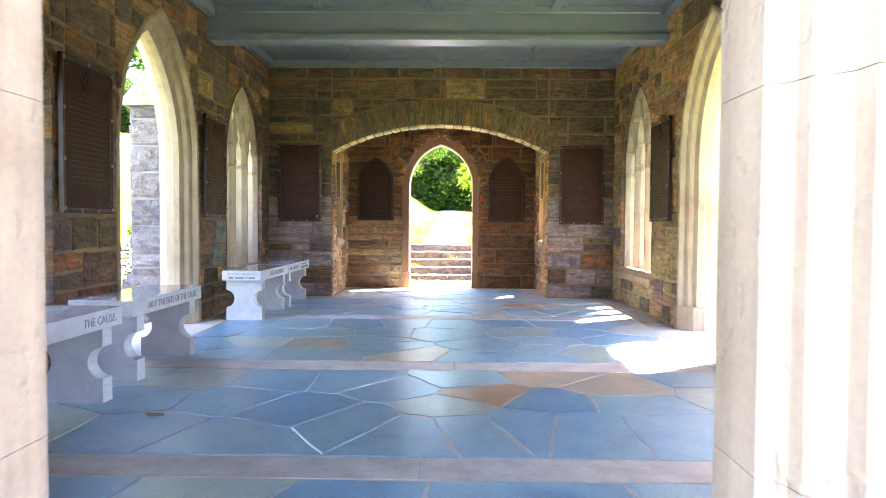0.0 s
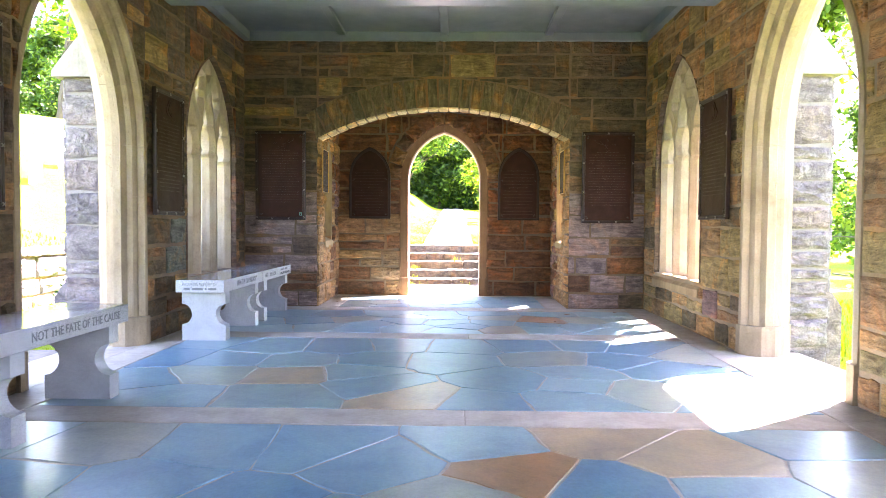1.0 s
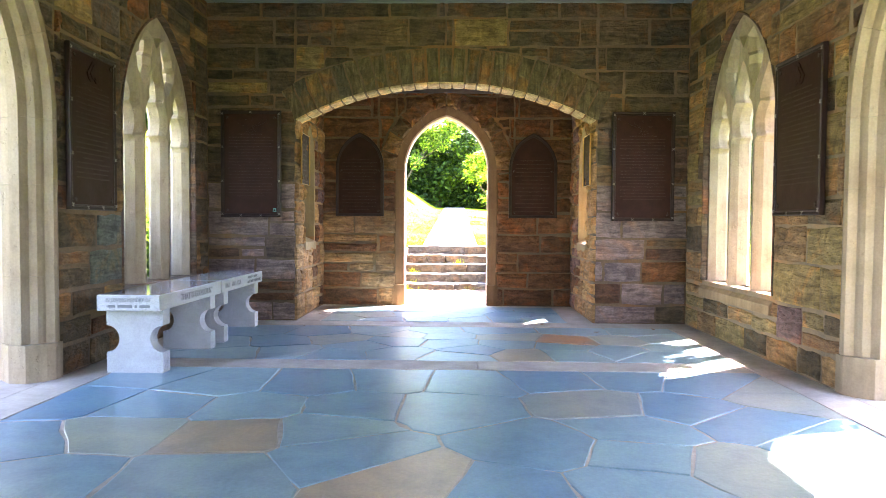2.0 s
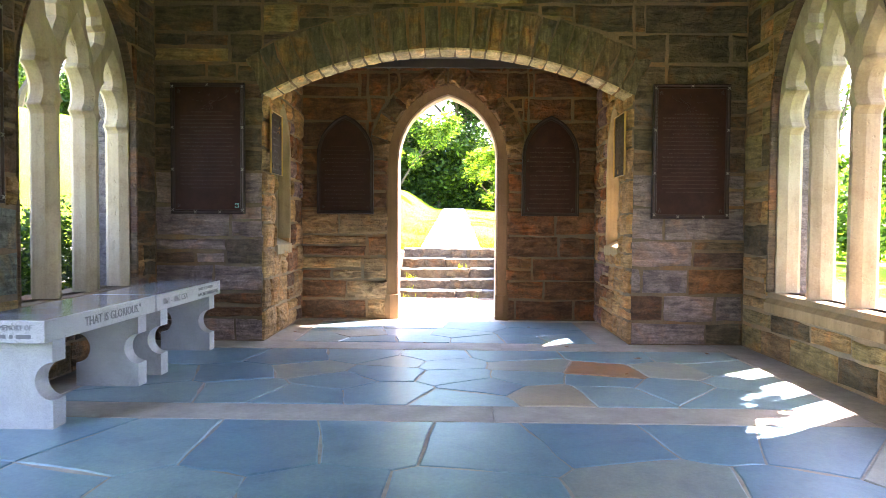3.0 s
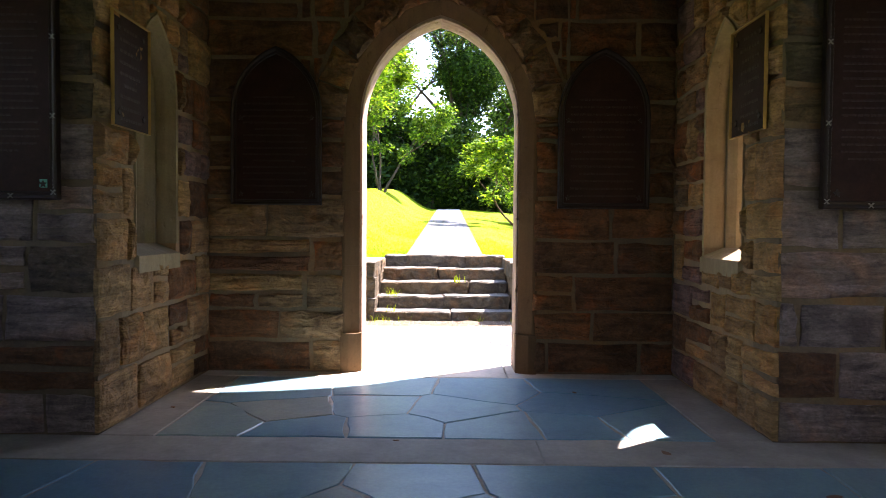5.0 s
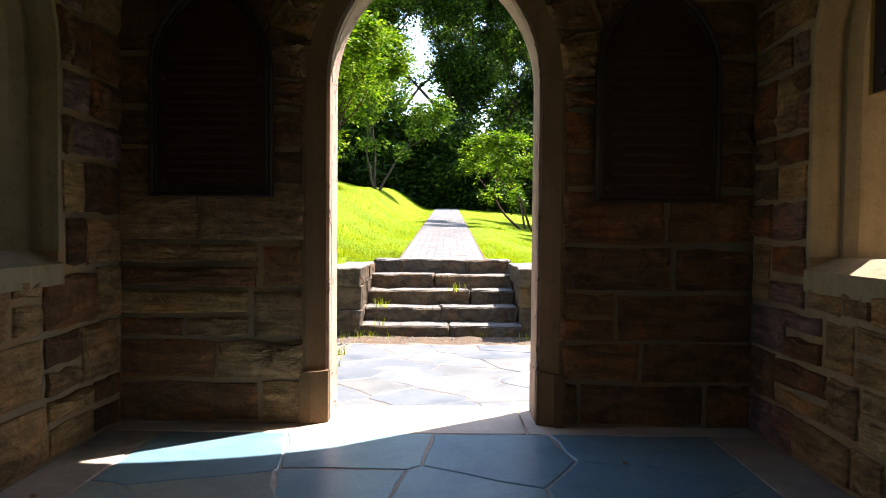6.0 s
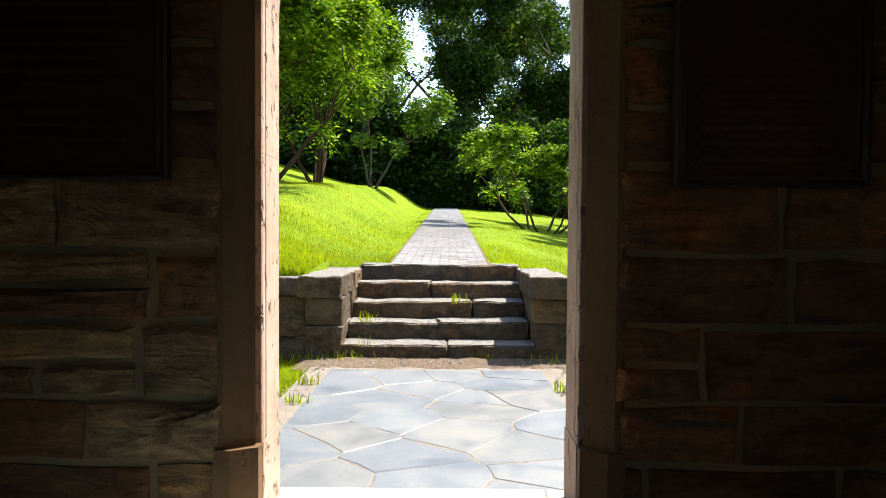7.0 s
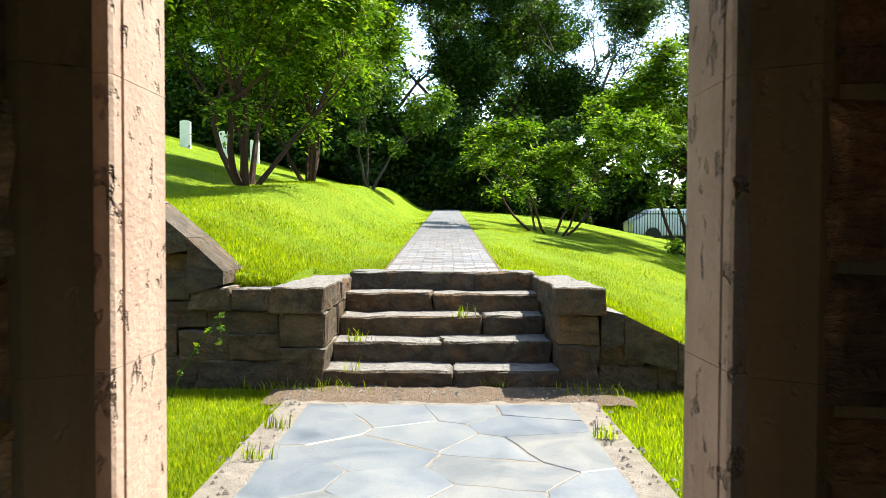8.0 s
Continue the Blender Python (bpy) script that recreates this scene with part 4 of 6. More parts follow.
FLAGS_NORTH = [(-1.57, 8.6), (-1.06, 8.53), (-0.54, 8.64), (-0.27, 8.42), (-0.08, 8.6), (0.03, 8.36), (0.47, 8.68), (0.56, 8.32), (1.22, 8.7), (1.72, 8.68), (1.85, 8.3), (1.05, 8.17), (1.46, 8.22), (-0.86, 8.17),
               (-0.34, 8.07), (0.52, 7.98), (0.1, 8.0), (0.98, 7.9), (-1.27, 8.04), (-0.61, 7.84), (-1.75, 7.9), (0.62, 7.56), (0.27, 7.75), (0.95, 7.6), (-0.31, 7.58), (0.13, 7.42), (-0.75, 7.5), (-1.1, 7.6),
               (-1.55, 7.5), (1.33, 7.72), (1.6, 7.5), (1.85, 7.85)]
BAY_PORCH = (-1.19, 1.21, 9.18, 10.365)
FLAGS_PORCH = [(-1.01, 9.4), (-0.73, 9.63), (-0.3, 9.73), (-0.2, 9.33), (-0.57, 9.28), (0.08, 9.67), (0.3, 9.32), (0.27, 10.05), (0.75, 9.78), (0.64, 9.35), (0.98, 9.41), (-0.85, 10.0), (-0.3, 10.1), (0.85, 10.15)]


# ---------------------------------------------------------------- buttresses
def buttress(x_wall, s, y0, y1, seed):
    e = empty("buttress", label="pale grey rock-faced stone buttress with a sloping cap", category="buttress", group="buttresses")
    r = random.Random(seed)
    w = 0.36
    a, b = sorted((x_wall, x_wall + s * w))
    core = box_part("core", (a, b, y0 + 0.02, y1 - 0.02, -0.35, 2.2), M_GREY_MORTAR, e)
    ashlar(lambda u, v, d: Vector((x_wall + s * u, y0 + 0.02 - d, v)), 0.0, w, -0.3, 0.42, (), r, e, M_BUTTRESS, 0.03, wide=(0.2, 0.5))
    ashlar(lambda u, v, d: Vector((x_wall + s * u, y0 + 0.02 - d, v)), 0.0, w, 0.42, 2.12, (), r, e, M_BUTTRESS, 0.022, wide=(0.3, 0.6), high=(0.19, 0.33))
    ashlar(lambda u, v, d: Vector((x_wall + s * (w + d), u, v)), y0, y1, -0.3, 2.12, (), r, e, M_BUTTRESS, 0.02, wide=(0.25, 0.5), high=(0.16, 0.3))
    bm = bmesh.new()
    add_prism(bm, [(0.0, 2.12), (w + 0.07, 2.12), (w + 0.07, 2.17), (0.02, 2.68), (0.0, 2.68)], lambda u, v, d: Vector((x_wall + s * u, d, v)), y0 - 0.04, y1 + 0.04)
    part("cap", bm, limestone_cap, e, "smooth grey sloping capstone")
    bm = bmesh.new()
    add_prism(bm, [(0.0, -0.3), (w + 0.10, -0.3), (w + 0.10, 0.34), (w + 0.02, 0.46), (0.0, 0.46)], lambda u, v, d: Vector((x_wall + s * u, d, v)), y0 + 0.01, y1 - 0.01)
    part("plinth", bm, M_BUTTRESS, e)


limestone_cap = limestone_material("grey_capstone", (0.85, 0.92, 1.05))
buttress(EAST + T, 1, 6.62, 7.15, 31)
buttress(WEST - T, -1, 6.80, 7.33, 32)


# ---------------------------------------------------------------- benches
def bench(y0, y1, x0=-2.075, x1=-1.685):
    cx = (x0 + x1) / 2
    b = empty("granite_bench", pose(cx, y0, 0), label="grey granite memorial bench with a polished top and round-notched legs", category="bench", group="granite benches along the wall")
    l, w = y1 - y0, (x1 - x0) / 2
    slab = part("slab", add_box(bmesh.new(), -w, w, 0.006, l - 0.006, 0.40, 0.497, 0.003), M_GRANITE, b)
    box_part("polished_top", (-w + 0.004, w - 0.004, 0.01, l - 0.01, 0.4965, 0.499), M_GRANITE_TOP, slab, "polished granite top")
    rr = 0.085
    zc = 0.215
    outline = [(0.178, 0.0), (0.178, zc - rr)] + [(0.178 - rr * 0.95 * math.sin(math.pi * k / 12) , zc - rr * math.cos(math.pi * k / 12)) for k in range(1, 12)] + [(0.178, zc + rr), (0.178, 0.40)]
    outline = outline + [(-u, v) for u, v in outline[::-1]]
    for yl in (0.09, l - 0.09 - 0.1):
        bm = bmesh.new()
        add_prism(bm, outline, lambda u, v, d: Vector((u, d, v)), yl, yl + 0.1)
        part("leg", bm, M_GRANITE, b)
    return b, slab, w, l


def side_text(slab, w, y, z, words, size, align="CENTER", squeeze=1.0):
    text_part(words, size, Matrix.Translation((w + 0.0005, y, z)) @ Matrix(((0, 0, 1, 0), (1, 0, 0, 0), (0, 1, 0, 0), (0, 0, 0, 1))), M_LETTER, slab, align=align, squeeze=squeeze)


def bar(slab, x0, x1, y0, y1, z0, z1):
    box_part("name_bar", (x0, x1, y0, y1, z0, z1), M_LETTER, slab)


BENCHES = [(2.71, 3.81), (4.04, 5.14), (6.72, 7.82), (7.83, 8.93)]
b1, s1, w1, l1 = bench(*BENCHES[0], -2.02, -1.63)
side_text(s1, w1, l1 - 0.07, 0.447, "THE CAUSE.", 0.062, "RIGHT")
b2, s2, w2, l2 = bench(*BENCHES[1])
side_text(s2, w2, l2 * 0.55, 0.447, "NOT THE FATE OF THE CAUSE", 0.062, squeeze=0.92)
b3, s3, w3, l3 = bench(*BENCHES[2])
side_text(s3, w3, l3 * 0.56, 0.447, "THAT IS GLORIOUS.\"", 0.062)
text_part("IN LOVING MEMORY OF", 0.034, Matrix.Translation((0, 0.0055, 0.466)) @ Matrix(((1, 0, 0, 0), (0, 0, -1, 0), (0, 1, 0, 0), (0, 0, 0, 1))), M_LETTER, s3, squeeze=0.75)
for a, b in ((-0.125, -0.08), (-0.065, 0.025), (0.04, 0.055), (0.07, 0.135)):
    bar(s3, a, b, 0.0045, 0.007, 0.42, 0.437)
b4, s4, w4, l4 = bench(*BENCHES[3])
side_text(s4, w4, 0.27, 0.447, "1861 - 1865 CSA", 0.056)
side_text(s4, w4, 0.84, 0.43, "1st N.C. BATT. SHARPSHOOTERS", 0.034, squeeze=0.78)
for a, b in ((0.66, 0.74), (0.755, 0.775), (0.79, 0.81), (0.83, 0.93)):
    bar(s4, w4 - 0.001, w4 + 0.001, a, b, 0.461, 0.48)


# ---------------------------------------------------------------- bronze plaques
def tablet(place, c, z0, w, h, label, arched=False, emblem="eagle", seed=1, depth=0.035, lines=16, edge=None, category="plaque", thin=1.0):
    """A cast tablet on a wall: field, raised rim, rows of raised writing."""
    r = random.Random(seed)
    t = empty("plaque", label=label, category=category, group="bronze memorial plaques")
    hw = w / 2

    def rim(k):
        a = hw - k
        if not arched:
            return [(c - a, z0 + k), (c + a, z0 + k), (c + a, z0 + h - k), (c - a, z0 + h - k)]
        op = Pointed(c, a, 0, z0 + h * 0.59, h * 0.41 - k * 1.4)
        return [(c - a, z0 + k), (c + a, z0 + k)] + [op.arc(1, j / 8, 0) for j in range(8)] + [op.arc(1, 1, 0)] + [op.arc(-1, j / 8, 0) for j in range(7, -1, -1)]

    base = part("field", add_prism(bmesh.new(), rim(0.004), place, 0.0, depth - 0.012), M_BRONZE, t)
    bm = bmesh.new()
    steps = [(0.0, 0.0), (0.0, depth - 0.004), (0.008, depth), (0.016, depth - 0.003), (0.02, depth - 0.009), (0.03, depth - 0.006), (0.034, depth - 0.0125)]
    rings = [[bm.verts.new(place(u, v, d)) for u, v in rim(k * thin)] for k, d in steps]
    for a, b in zip(rings, rings[1:]):
        for j in range(len(a)):
            j2 = (j + 1) % len(a)
            bm.faces.new((a[j], a[j2], b[j2], b[j]))
    part("rim", bm, edge or M_BRONZE_EDGE, t)
    top = z0 + h * (0.78 if emblem else 0.88) if not arched else z0 + h * 0.68
    low = z0 + h * (0.2 if emblem else 0.08)
    bm = bmesh.new()
    for k in range(lines):
        v = top - (top - low) * k / (lines - 1)
        half = (hw - 0.075) * (1.0 if k % 5 else r.uniform(0.5, 0.9))
        u, hh = -half, (top - low) / lines * 0.14
        while u < half:
            l = r.uniform(0.008, 0.03)
            if u + l > half:
                break
            add_box(bm, 0, 1, 0, 1, 0, 1)
            for vtx in list(bm.verts)[-8:]:
                f = vtx.co.copy()
                vtx.co = place(c + u + f.x * l, v - hh + 2 * hh * f.y, depth - 0.0125 + 0.002 * f.z)
            u += l + 0.006
    tagged(part("writing", bm, M_BRONZE_WORN, base), kind="stuff")
    if emblem:
        bm = bmesh.new()
        ez = z0 + h * 0.87
        shape = [(0, 0.06), (0.014, 0.058), (0.018, 0.04), (0.03, 0.036), (0.07, 0.058), (0.12, 0.062), (0.155, 0.045), (0.15, 0.028), (0.135, 0.02), (0.12, 0.008), (0.1, 0.002), (0.085, -0.008), (0.06, -0.008), (0.04, -0.016), (0.026, -0.03), (0.045, -0.07), (0.02, -0.062), (0.012, -0.08), (0, -0.07)]
        shape = shape + [(-u, v) for u, v in shape[-2:0:-1]]
        if emblem == "wreath":
            shape = [(0.05 * (1 + 0.3 * math.cos(3 * a)) * math.sin(a) * 1.3, 0.06 * (1 + 0.3 * math.cos(5 * a)) * math.cos(a)) for a in [2 * math.pi * j / 24 for j in range(24)]]
        add_prism(bm, [(c + u, ez + v) for u, v in shape], place, depth - 0.0125, depth - 0.004)
        add_prism(bm, [(c + u * 0.62, ez + v * 0.72) for u, v in shape], place, depth - 0.004, depth + 0.001)
        part("emblem", bm, M_BRONZE, base, "plain raised winged emblem" if emblem == "eagle" else "plain raised crest")
    for su in (-1, 1):
        for sv in (0, 1):
            bm = bmesh.new()
            cu, cv = c + su * (hw - 0.06), z0 + (0.065 if sv == 0 else (h - 0.065 if not arched else h * 0.55))
            star = [(cu + (0.018 if j % 2 == 0 else 0.008) * math.sin(math.pi * j / 5), cv + (0.018 if j % 2 == 0 else 0.008) * math.cos(math.pi * j / 5)) for j in range(10)]
            add_prism(bm, star, place, depth - 0.0126, depth - 0.006)
            part("rosette", bm, M_BRONZE_EDGE, base)
    if not arched and thin == 1.0:
        for fu, fv in [(s, k) for s in (-1, 1) for k in (0.03, 0.34, 0.66, 0.97)] + [(-0.35, 0.015), (0.35, 0.015), (0.0, 0.985)]:
            bm = bmesh.new()
            cu, cv = c + fu * (hw - 0.014), z0 + fv * h
            for s in (-1, 1):
                line = [(-0.014, -0.0018), (0.014, -0.0018), (0.014, 0.0018), (-0.014, 0.0018)]
                add_prism(bm, [(cu + (a - s * b) * 0.7, cv + (s * a + b) * 0.7) for a, b in line], place, depth - 0.004, depth + 0.002)
            part("fastener", bm, M_FASTENER, t)
    return t, base


D0 = 0.034
def lifted(place):
    return lambda u, v, d: place(u, v, d + D0)


_, f = tablet(lifted(on_north), -1.848, 1.0, 0.575, 1.015, "dark bronze memorial plaque with winged emblem and green stain", seed=3, lines=21)
box_part("verdigris_stain", (-1.635, -1.605, NORTH - D0 - 0.026, NORTH - D0 - 0.0222, 1.05, 1.085), M_VERDIGRIS, f, "green verdigris spot")
tablet(lifted(on_north), 1.887, 0.985, 0.585, 1.03, "reddish brown bronze memorial plaque with a winged emblem", seed=4, lines=21)
tablet(lifted(on_east), 6.985, 1.015, 0.6, 1.015, "dark bronze memorial plaque with rows of raised writing", emblem="wreath", seed=5, lines=20)
tablet(lifted(on_east), 4.34, 1.03, 0.6, 0.98, "dark bronze memorial plaque with a raised crest", emblem="wreath", seed=6, lines=18)
tablet(lifted(on_west), 7.01, 1.02, 0.56, 1.02, "dark bronze memorial plaque on the stone wall", emblem="wreath", seed=7, lines=20)
tablet(lifted(on_west), 4.59, 1.02, 0.62, 1.0, "dark bronze memorial plaque on the stone wall beside the arch", emblem="wreath", seed=8, lines=18)
tablet(lifted(on_door), -0.99, 1.03, 0.55, 0.955, "dark bronze plaque with a pointed arched top", True, "", 9, lines=16)
tablet(lifted(on_door), 0.995, 1.02, 0.55, 0.965, "dark brown bronze plaque with a pointed arched top", True, "", 10, lines=14)
tablet(lifted(on_porch_west), 9.42, 1.33, 0.36, 0.5, "small black plaque with a brass edge", False, "", 11, 0.016, 9, M_BRASS, thin=0.16)
tablet(lifted(on_porch_east), 9.42, 1.33, 0.36, 0.5, "small black plaque with a brass edge", False, "", 12, 0.016, 9, M_BRASS, thin=0.16)


# ---------------------------------------------------------------- outside the doorway: slab, steps, retaining wall
def rough_block(name, x0, x1, y0, y1, z0, z1, parent, material, seed, rugged=0.03, chamfer=0.015):
    """A worn block of stone: a box with a few cuts across and uneven edges."""
    bm = add_box(bmesh.new(), x0, x1, y0, y1, z0, z1)
    long = [e for e in bm.edges if e.calc_length() > 0.24]
    bmesh.ops.subdivide_edges(bm, edges=long, cuts=5, use_grid_fill=True)
    top = [e for e in bm.edges if len(e.link_faces) == 2 and e.calc_face_angle(0) > 1.0]
    bmesh.ops.bevel(bm, geom=top, offset=chamfer, segments=1, affect="EDGES")
    for v in bm.verts:
        p = v.co * 6 + Vector((seed * 3.1, 0, 0))
        v.co += Vector((noise.noise(p), noise.noise(p + Vector((7, 0, 0))), 0.5 * noise.noise(p + Vector((0, 9, 0))))) * rugged + Vector((noise.noise(p * 3.1), noise.noise(p * 3.3 + Vector((4, 0, 0))), 0.4 * noise.noise(p * 2.9))) * rugged * 0.55
    return part(name, bm, material, parent)


slab = tagged(box_part("outer_slab", (-0.98, 0.98, DOOR + 0.28, 13.72, -0.33, -0.1675), M_EDGING, None, "", 0.02), "pale concrete edging round a flagstone landing", "landing", kind="structure")
steps = empty("stone_steps", pose(0.03, 14.08, -0.2), label="five worn brown stone steps up to the lawn", category="steps")
STEP_Y = [14.08 + 0.31 * k for k in range(5)]
STEP_Z = [-0.06 + 0.148 * k for k in range(5)]
r = random.Random(3)
for k in range(5):
    cut = ((-0.86, 0.12, 0.95), (-0.76, 0.03, 0.83), (-0.76, 0.34, 0.83), (-0.76, -0.04, 0.83), (-0.76, 0.31, 0.83))[k]
    for a, b in zip(cut, cut[1:]):
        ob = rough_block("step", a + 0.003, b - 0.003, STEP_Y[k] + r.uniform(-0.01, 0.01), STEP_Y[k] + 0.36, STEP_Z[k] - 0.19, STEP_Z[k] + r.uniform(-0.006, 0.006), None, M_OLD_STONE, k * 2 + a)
        ob.parent = steps
        ob.matrix_parent_inverse = steps.matrix_world.inverted()


def retaining(name, label, blocks, seed):
    e = empty(name, label=label, category="retaining wall")
    for k, (x0, x1, y0, y1, z0, z1) in enumerate(blocks):
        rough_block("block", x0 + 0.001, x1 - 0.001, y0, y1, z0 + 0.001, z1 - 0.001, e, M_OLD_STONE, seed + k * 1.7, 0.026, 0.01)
    return e


LEFT_WALL = [(-1.06, -0.755, 14.06, 14.7, -0.35, 0.09), (-1.06, -0.755, 14.7, 15.4, -0.35, 0.09), (-1.06, -0.75, 14.07, 14.65, 0.09, 0.33), (-1.06, -0.75, 14.65, 15.4, 0.09, 0.33),
             (-1.10, -0.74, 14.03, 14.72, 0.33, 0.505), (-1.09, -0.74, 14.72, 15.42, 0.33, 0.5),
             (-1.62, -1.06, 14.09, 14.5, -0.35, 0.0), (-1.4, -1.06, 14.09, 14.5, 0.0, 0.18), (-1.75, -1.4, 14.10, 14.5, 0.0, 0.2), (-1.55, -1.06, 14.1, 14.5, 0.18, 0.34),
             (-1.37, -1.10, 14.05, 14.5, 0.34, 0.49), (-1.66, -1.37, 14.06, 14.5, 0.34, 0.50), (-2.3, -1.62, 14.1, 14.5, -0.35, 0.02), (-2.3, -1.75, 14.1, 14.5, 0.02, 0.24),
             (-2.3, -1.55, 14.11, 14.5, 0.22, 0.4), (-2.3, -1.66, 14.1, 14.5, 0.4, 0.6), (-3.2, -2.3, 14.1, 14.5, -0.35, 0.2), (-3.2, -2.3, 14.11, 14.5, 0.2, 0.7)]
wl = retaining("retaining_wall", "dark weathered stone retaining wall with flat and sloping copings", LEFT_WALL, 4)
for k, (xa, za, xb, zb) in enumerate(((-1.42, 0.54, -1.66, 0.76), (-1.665, 0.765, -1.95, 1.0), (-1.96, 1.01, -2.6, 1.35), (-2.6, 1.36, -3.3, 1.6))):
    bm = bmesh.new()
    add_prism(bm, [(xa, za - 0.02), (xa, za + 0.07), (xb, zb + 0.07), (xb, zb - 0.3), (xb + 0.02, zb - 0.3)], lambda u, v, d: Vector((u, d, v)), 14.04, 14.5)
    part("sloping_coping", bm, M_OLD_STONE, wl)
box_part("backing", (-3.3, -1.66, 14.13, 14.45, 0.5, 0.72), M_OLD_STONE, wl)
RIGHT_WALL = [(0.83, 1.10, 14.06, 14.7, -0.35, 0.12), (0.83, 1.12, 14.7, 15.4, -0.35, 0.12), (0.83, 1.10, 14.07, 15.38, 0.12, 0.32), (0.80, 1.13, 14.02, 14.75, 0.32, 0.51), (0.80, 1.12, 14.75, 15.42, 0.32, 0.505),
              (1.10, 1.5, 14.1, 14.5, -0.35, -0.02), (1.10, 1.4, 14.1, 14.5, -0.02, 0.13), (1.5, 1.9, 14.1, 14.5, -0.35, 0.0), (1.9, 2.3, 14.1, 14.5, -0.35, -0.12)]
wr = retaining("retaining_wall", "weathered stone retaining wall with a coping sloping down to the lawn", RIGHT_WALL, 40)
for xa, za, xb, zb in ((1.11, 0.36, 1.26, 0.33), (1.265, 0.325, 1.62, 0.15), (1.625, 0.145, 2.05, -0.05)):
    bm = bmesh.new()
    add_prism(bm, [(xa, za - 0.28), (xa, za), (xb, zb), (xb, zb - 0.2)], lambda u, v, d: Vector((u, d, v)), 14.06, 14.52)
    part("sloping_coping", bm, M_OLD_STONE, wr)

for thing in (steps, wl, wr):
    thing.location.x -= 0.033

# bare soil at the foot of the steps
bm = bmesh.new()
bmesh.ops.create_grid(bm, x_segments=40, y_segments=10, size=0.5)
for v in bm.verts:
    x, y = 0.05 + v.co.x * 2.3, 13.88 + v.co.y * 0.5
    v.co = (x, y, -0.162 - 0.05 * max(abs(v.co.x) * 2 - 0.85, 0) - 0.1 * max(-v.co.y - 0.36, 0) + 0.02 * noise.noise((x * 5, y * 5, 0)) + 0.008 * noise.noise((x * 23, y * 23, 3)))
tagged(part("soil_strip", bm, M_SOIL, smooth=True), "bare brown soil with leaf litter at the foot of the steps", "soil", kind="structure")

# pebbles and litter on the soil and edging
verts, faces = [], []
r = random.Random(9)
for k in range(420):
    x, y = (r.uniform(-1.0, 1.05), r.uniform(13.68, 14.05)) if k < 260 else (r.choice((-1, 1)) * r.uniform(0.82, 1.0), r.uniform(11.2, 13.9))
    s = r.uniform(0.006, 0.022)
    b = len(verts)
    z = -0.165
    for dx, dy, dz in ((1, 0, 0), (-0.4, 0.9, 0), (-0.5, -0.8, 0), (0, 0, 0.8)):
        a = r.uniform(0.6, 1.3)
        verts.append((x + dx * s * a, y + dy * s * a, z + dz * s * a))
    faces += [(b, b + 1, b + 3), (b + 1, b + 2, b + 3), (b + 2, b, b + 3)]
tagged(mesh_object("litter", verts, faces, M_GRAVEL), "scattered pebbles and dry litter beside the landing", "litter", kind="stuff")


# ---------------------------------------------------------------- brick path over the lawn
def paver_spots():
    y, row = 15.47, 0
    while y < 38:
        shift = 0.1 if row % 2 else 0.0
        x = -0.5 - shift
        while x < 0.5:
            a, b = max(x, -0.5), min(x + 0.2, 0.5)
            if b - a > 0.04:
                yield a, b, y
            x += 0.2
        y += 0.104
        row += 1


brick_path = tagged(mesh_object("brick_path", [v for y in np.arange(15.4, 38.4, 0.5) for v in ((-0.52, y, path_level(y) + 0.025), (0.52, y, path_level(y) + 0.025))],
                                [(2 * k, 2 * k + 1, 2 * k + 3, 2 * k + 2) for k in range(len(np.arange(15.4, 38.4, 0.5)) - 1)], M_SOIL), "straight greyish brick path up the lawn", "path", kind="structure")
M_PAVER = paver_material("grey_brick_paver", False)
M_PAVER_FAR = paver_material("grey_brick_paver_far", True)
PAVER_FACES = [(0, 1, 5, 4), (1, 2, 6, 5), (2, 3, 7, 6), (3, 0, 4, 7), (4, 5, 9, 8), (5, 6, 10, 9), (6, 7, 11, 10), (7, 4, 8, 11), (8, 9, 10, 11)]
far_v, far_f, count = [], [], 0
r = random.Random(21)
for a, b, y in paver_spots():
    z = path_level(y) + 0.03 + r.uniform(-0.001, 0.001)
    g = 0.004
    ring = [(a + g, y + g), (b - g, y + g), (b - g, y + 0.104 - g), (a + g, y + 0.104 - g)]
    mx, my = (a + b) / 2, y + 0.052
    vs = [(px, py, z - 0.04) for px, py in ring] + [(px, py, z - 0.004) for px, py in ring] + [(px + (mx - px) * 0.06, py + (my - py) * 0.1, z) for px, py in ring]
    if count < 300:
        mesh_object("brick", vs, PAVER_FACES, M_PAVER, brick_path)
    else:
        k = len(far_v)
        far_v += vs
        far_f += [tuple(i + k for i in f) for f in PAVER_FACES]
    count += 1
tagged(mesh_object("bricks_beyond", far_v, far_f, M_PAVER_FAR, brick_path), kind="stuff")


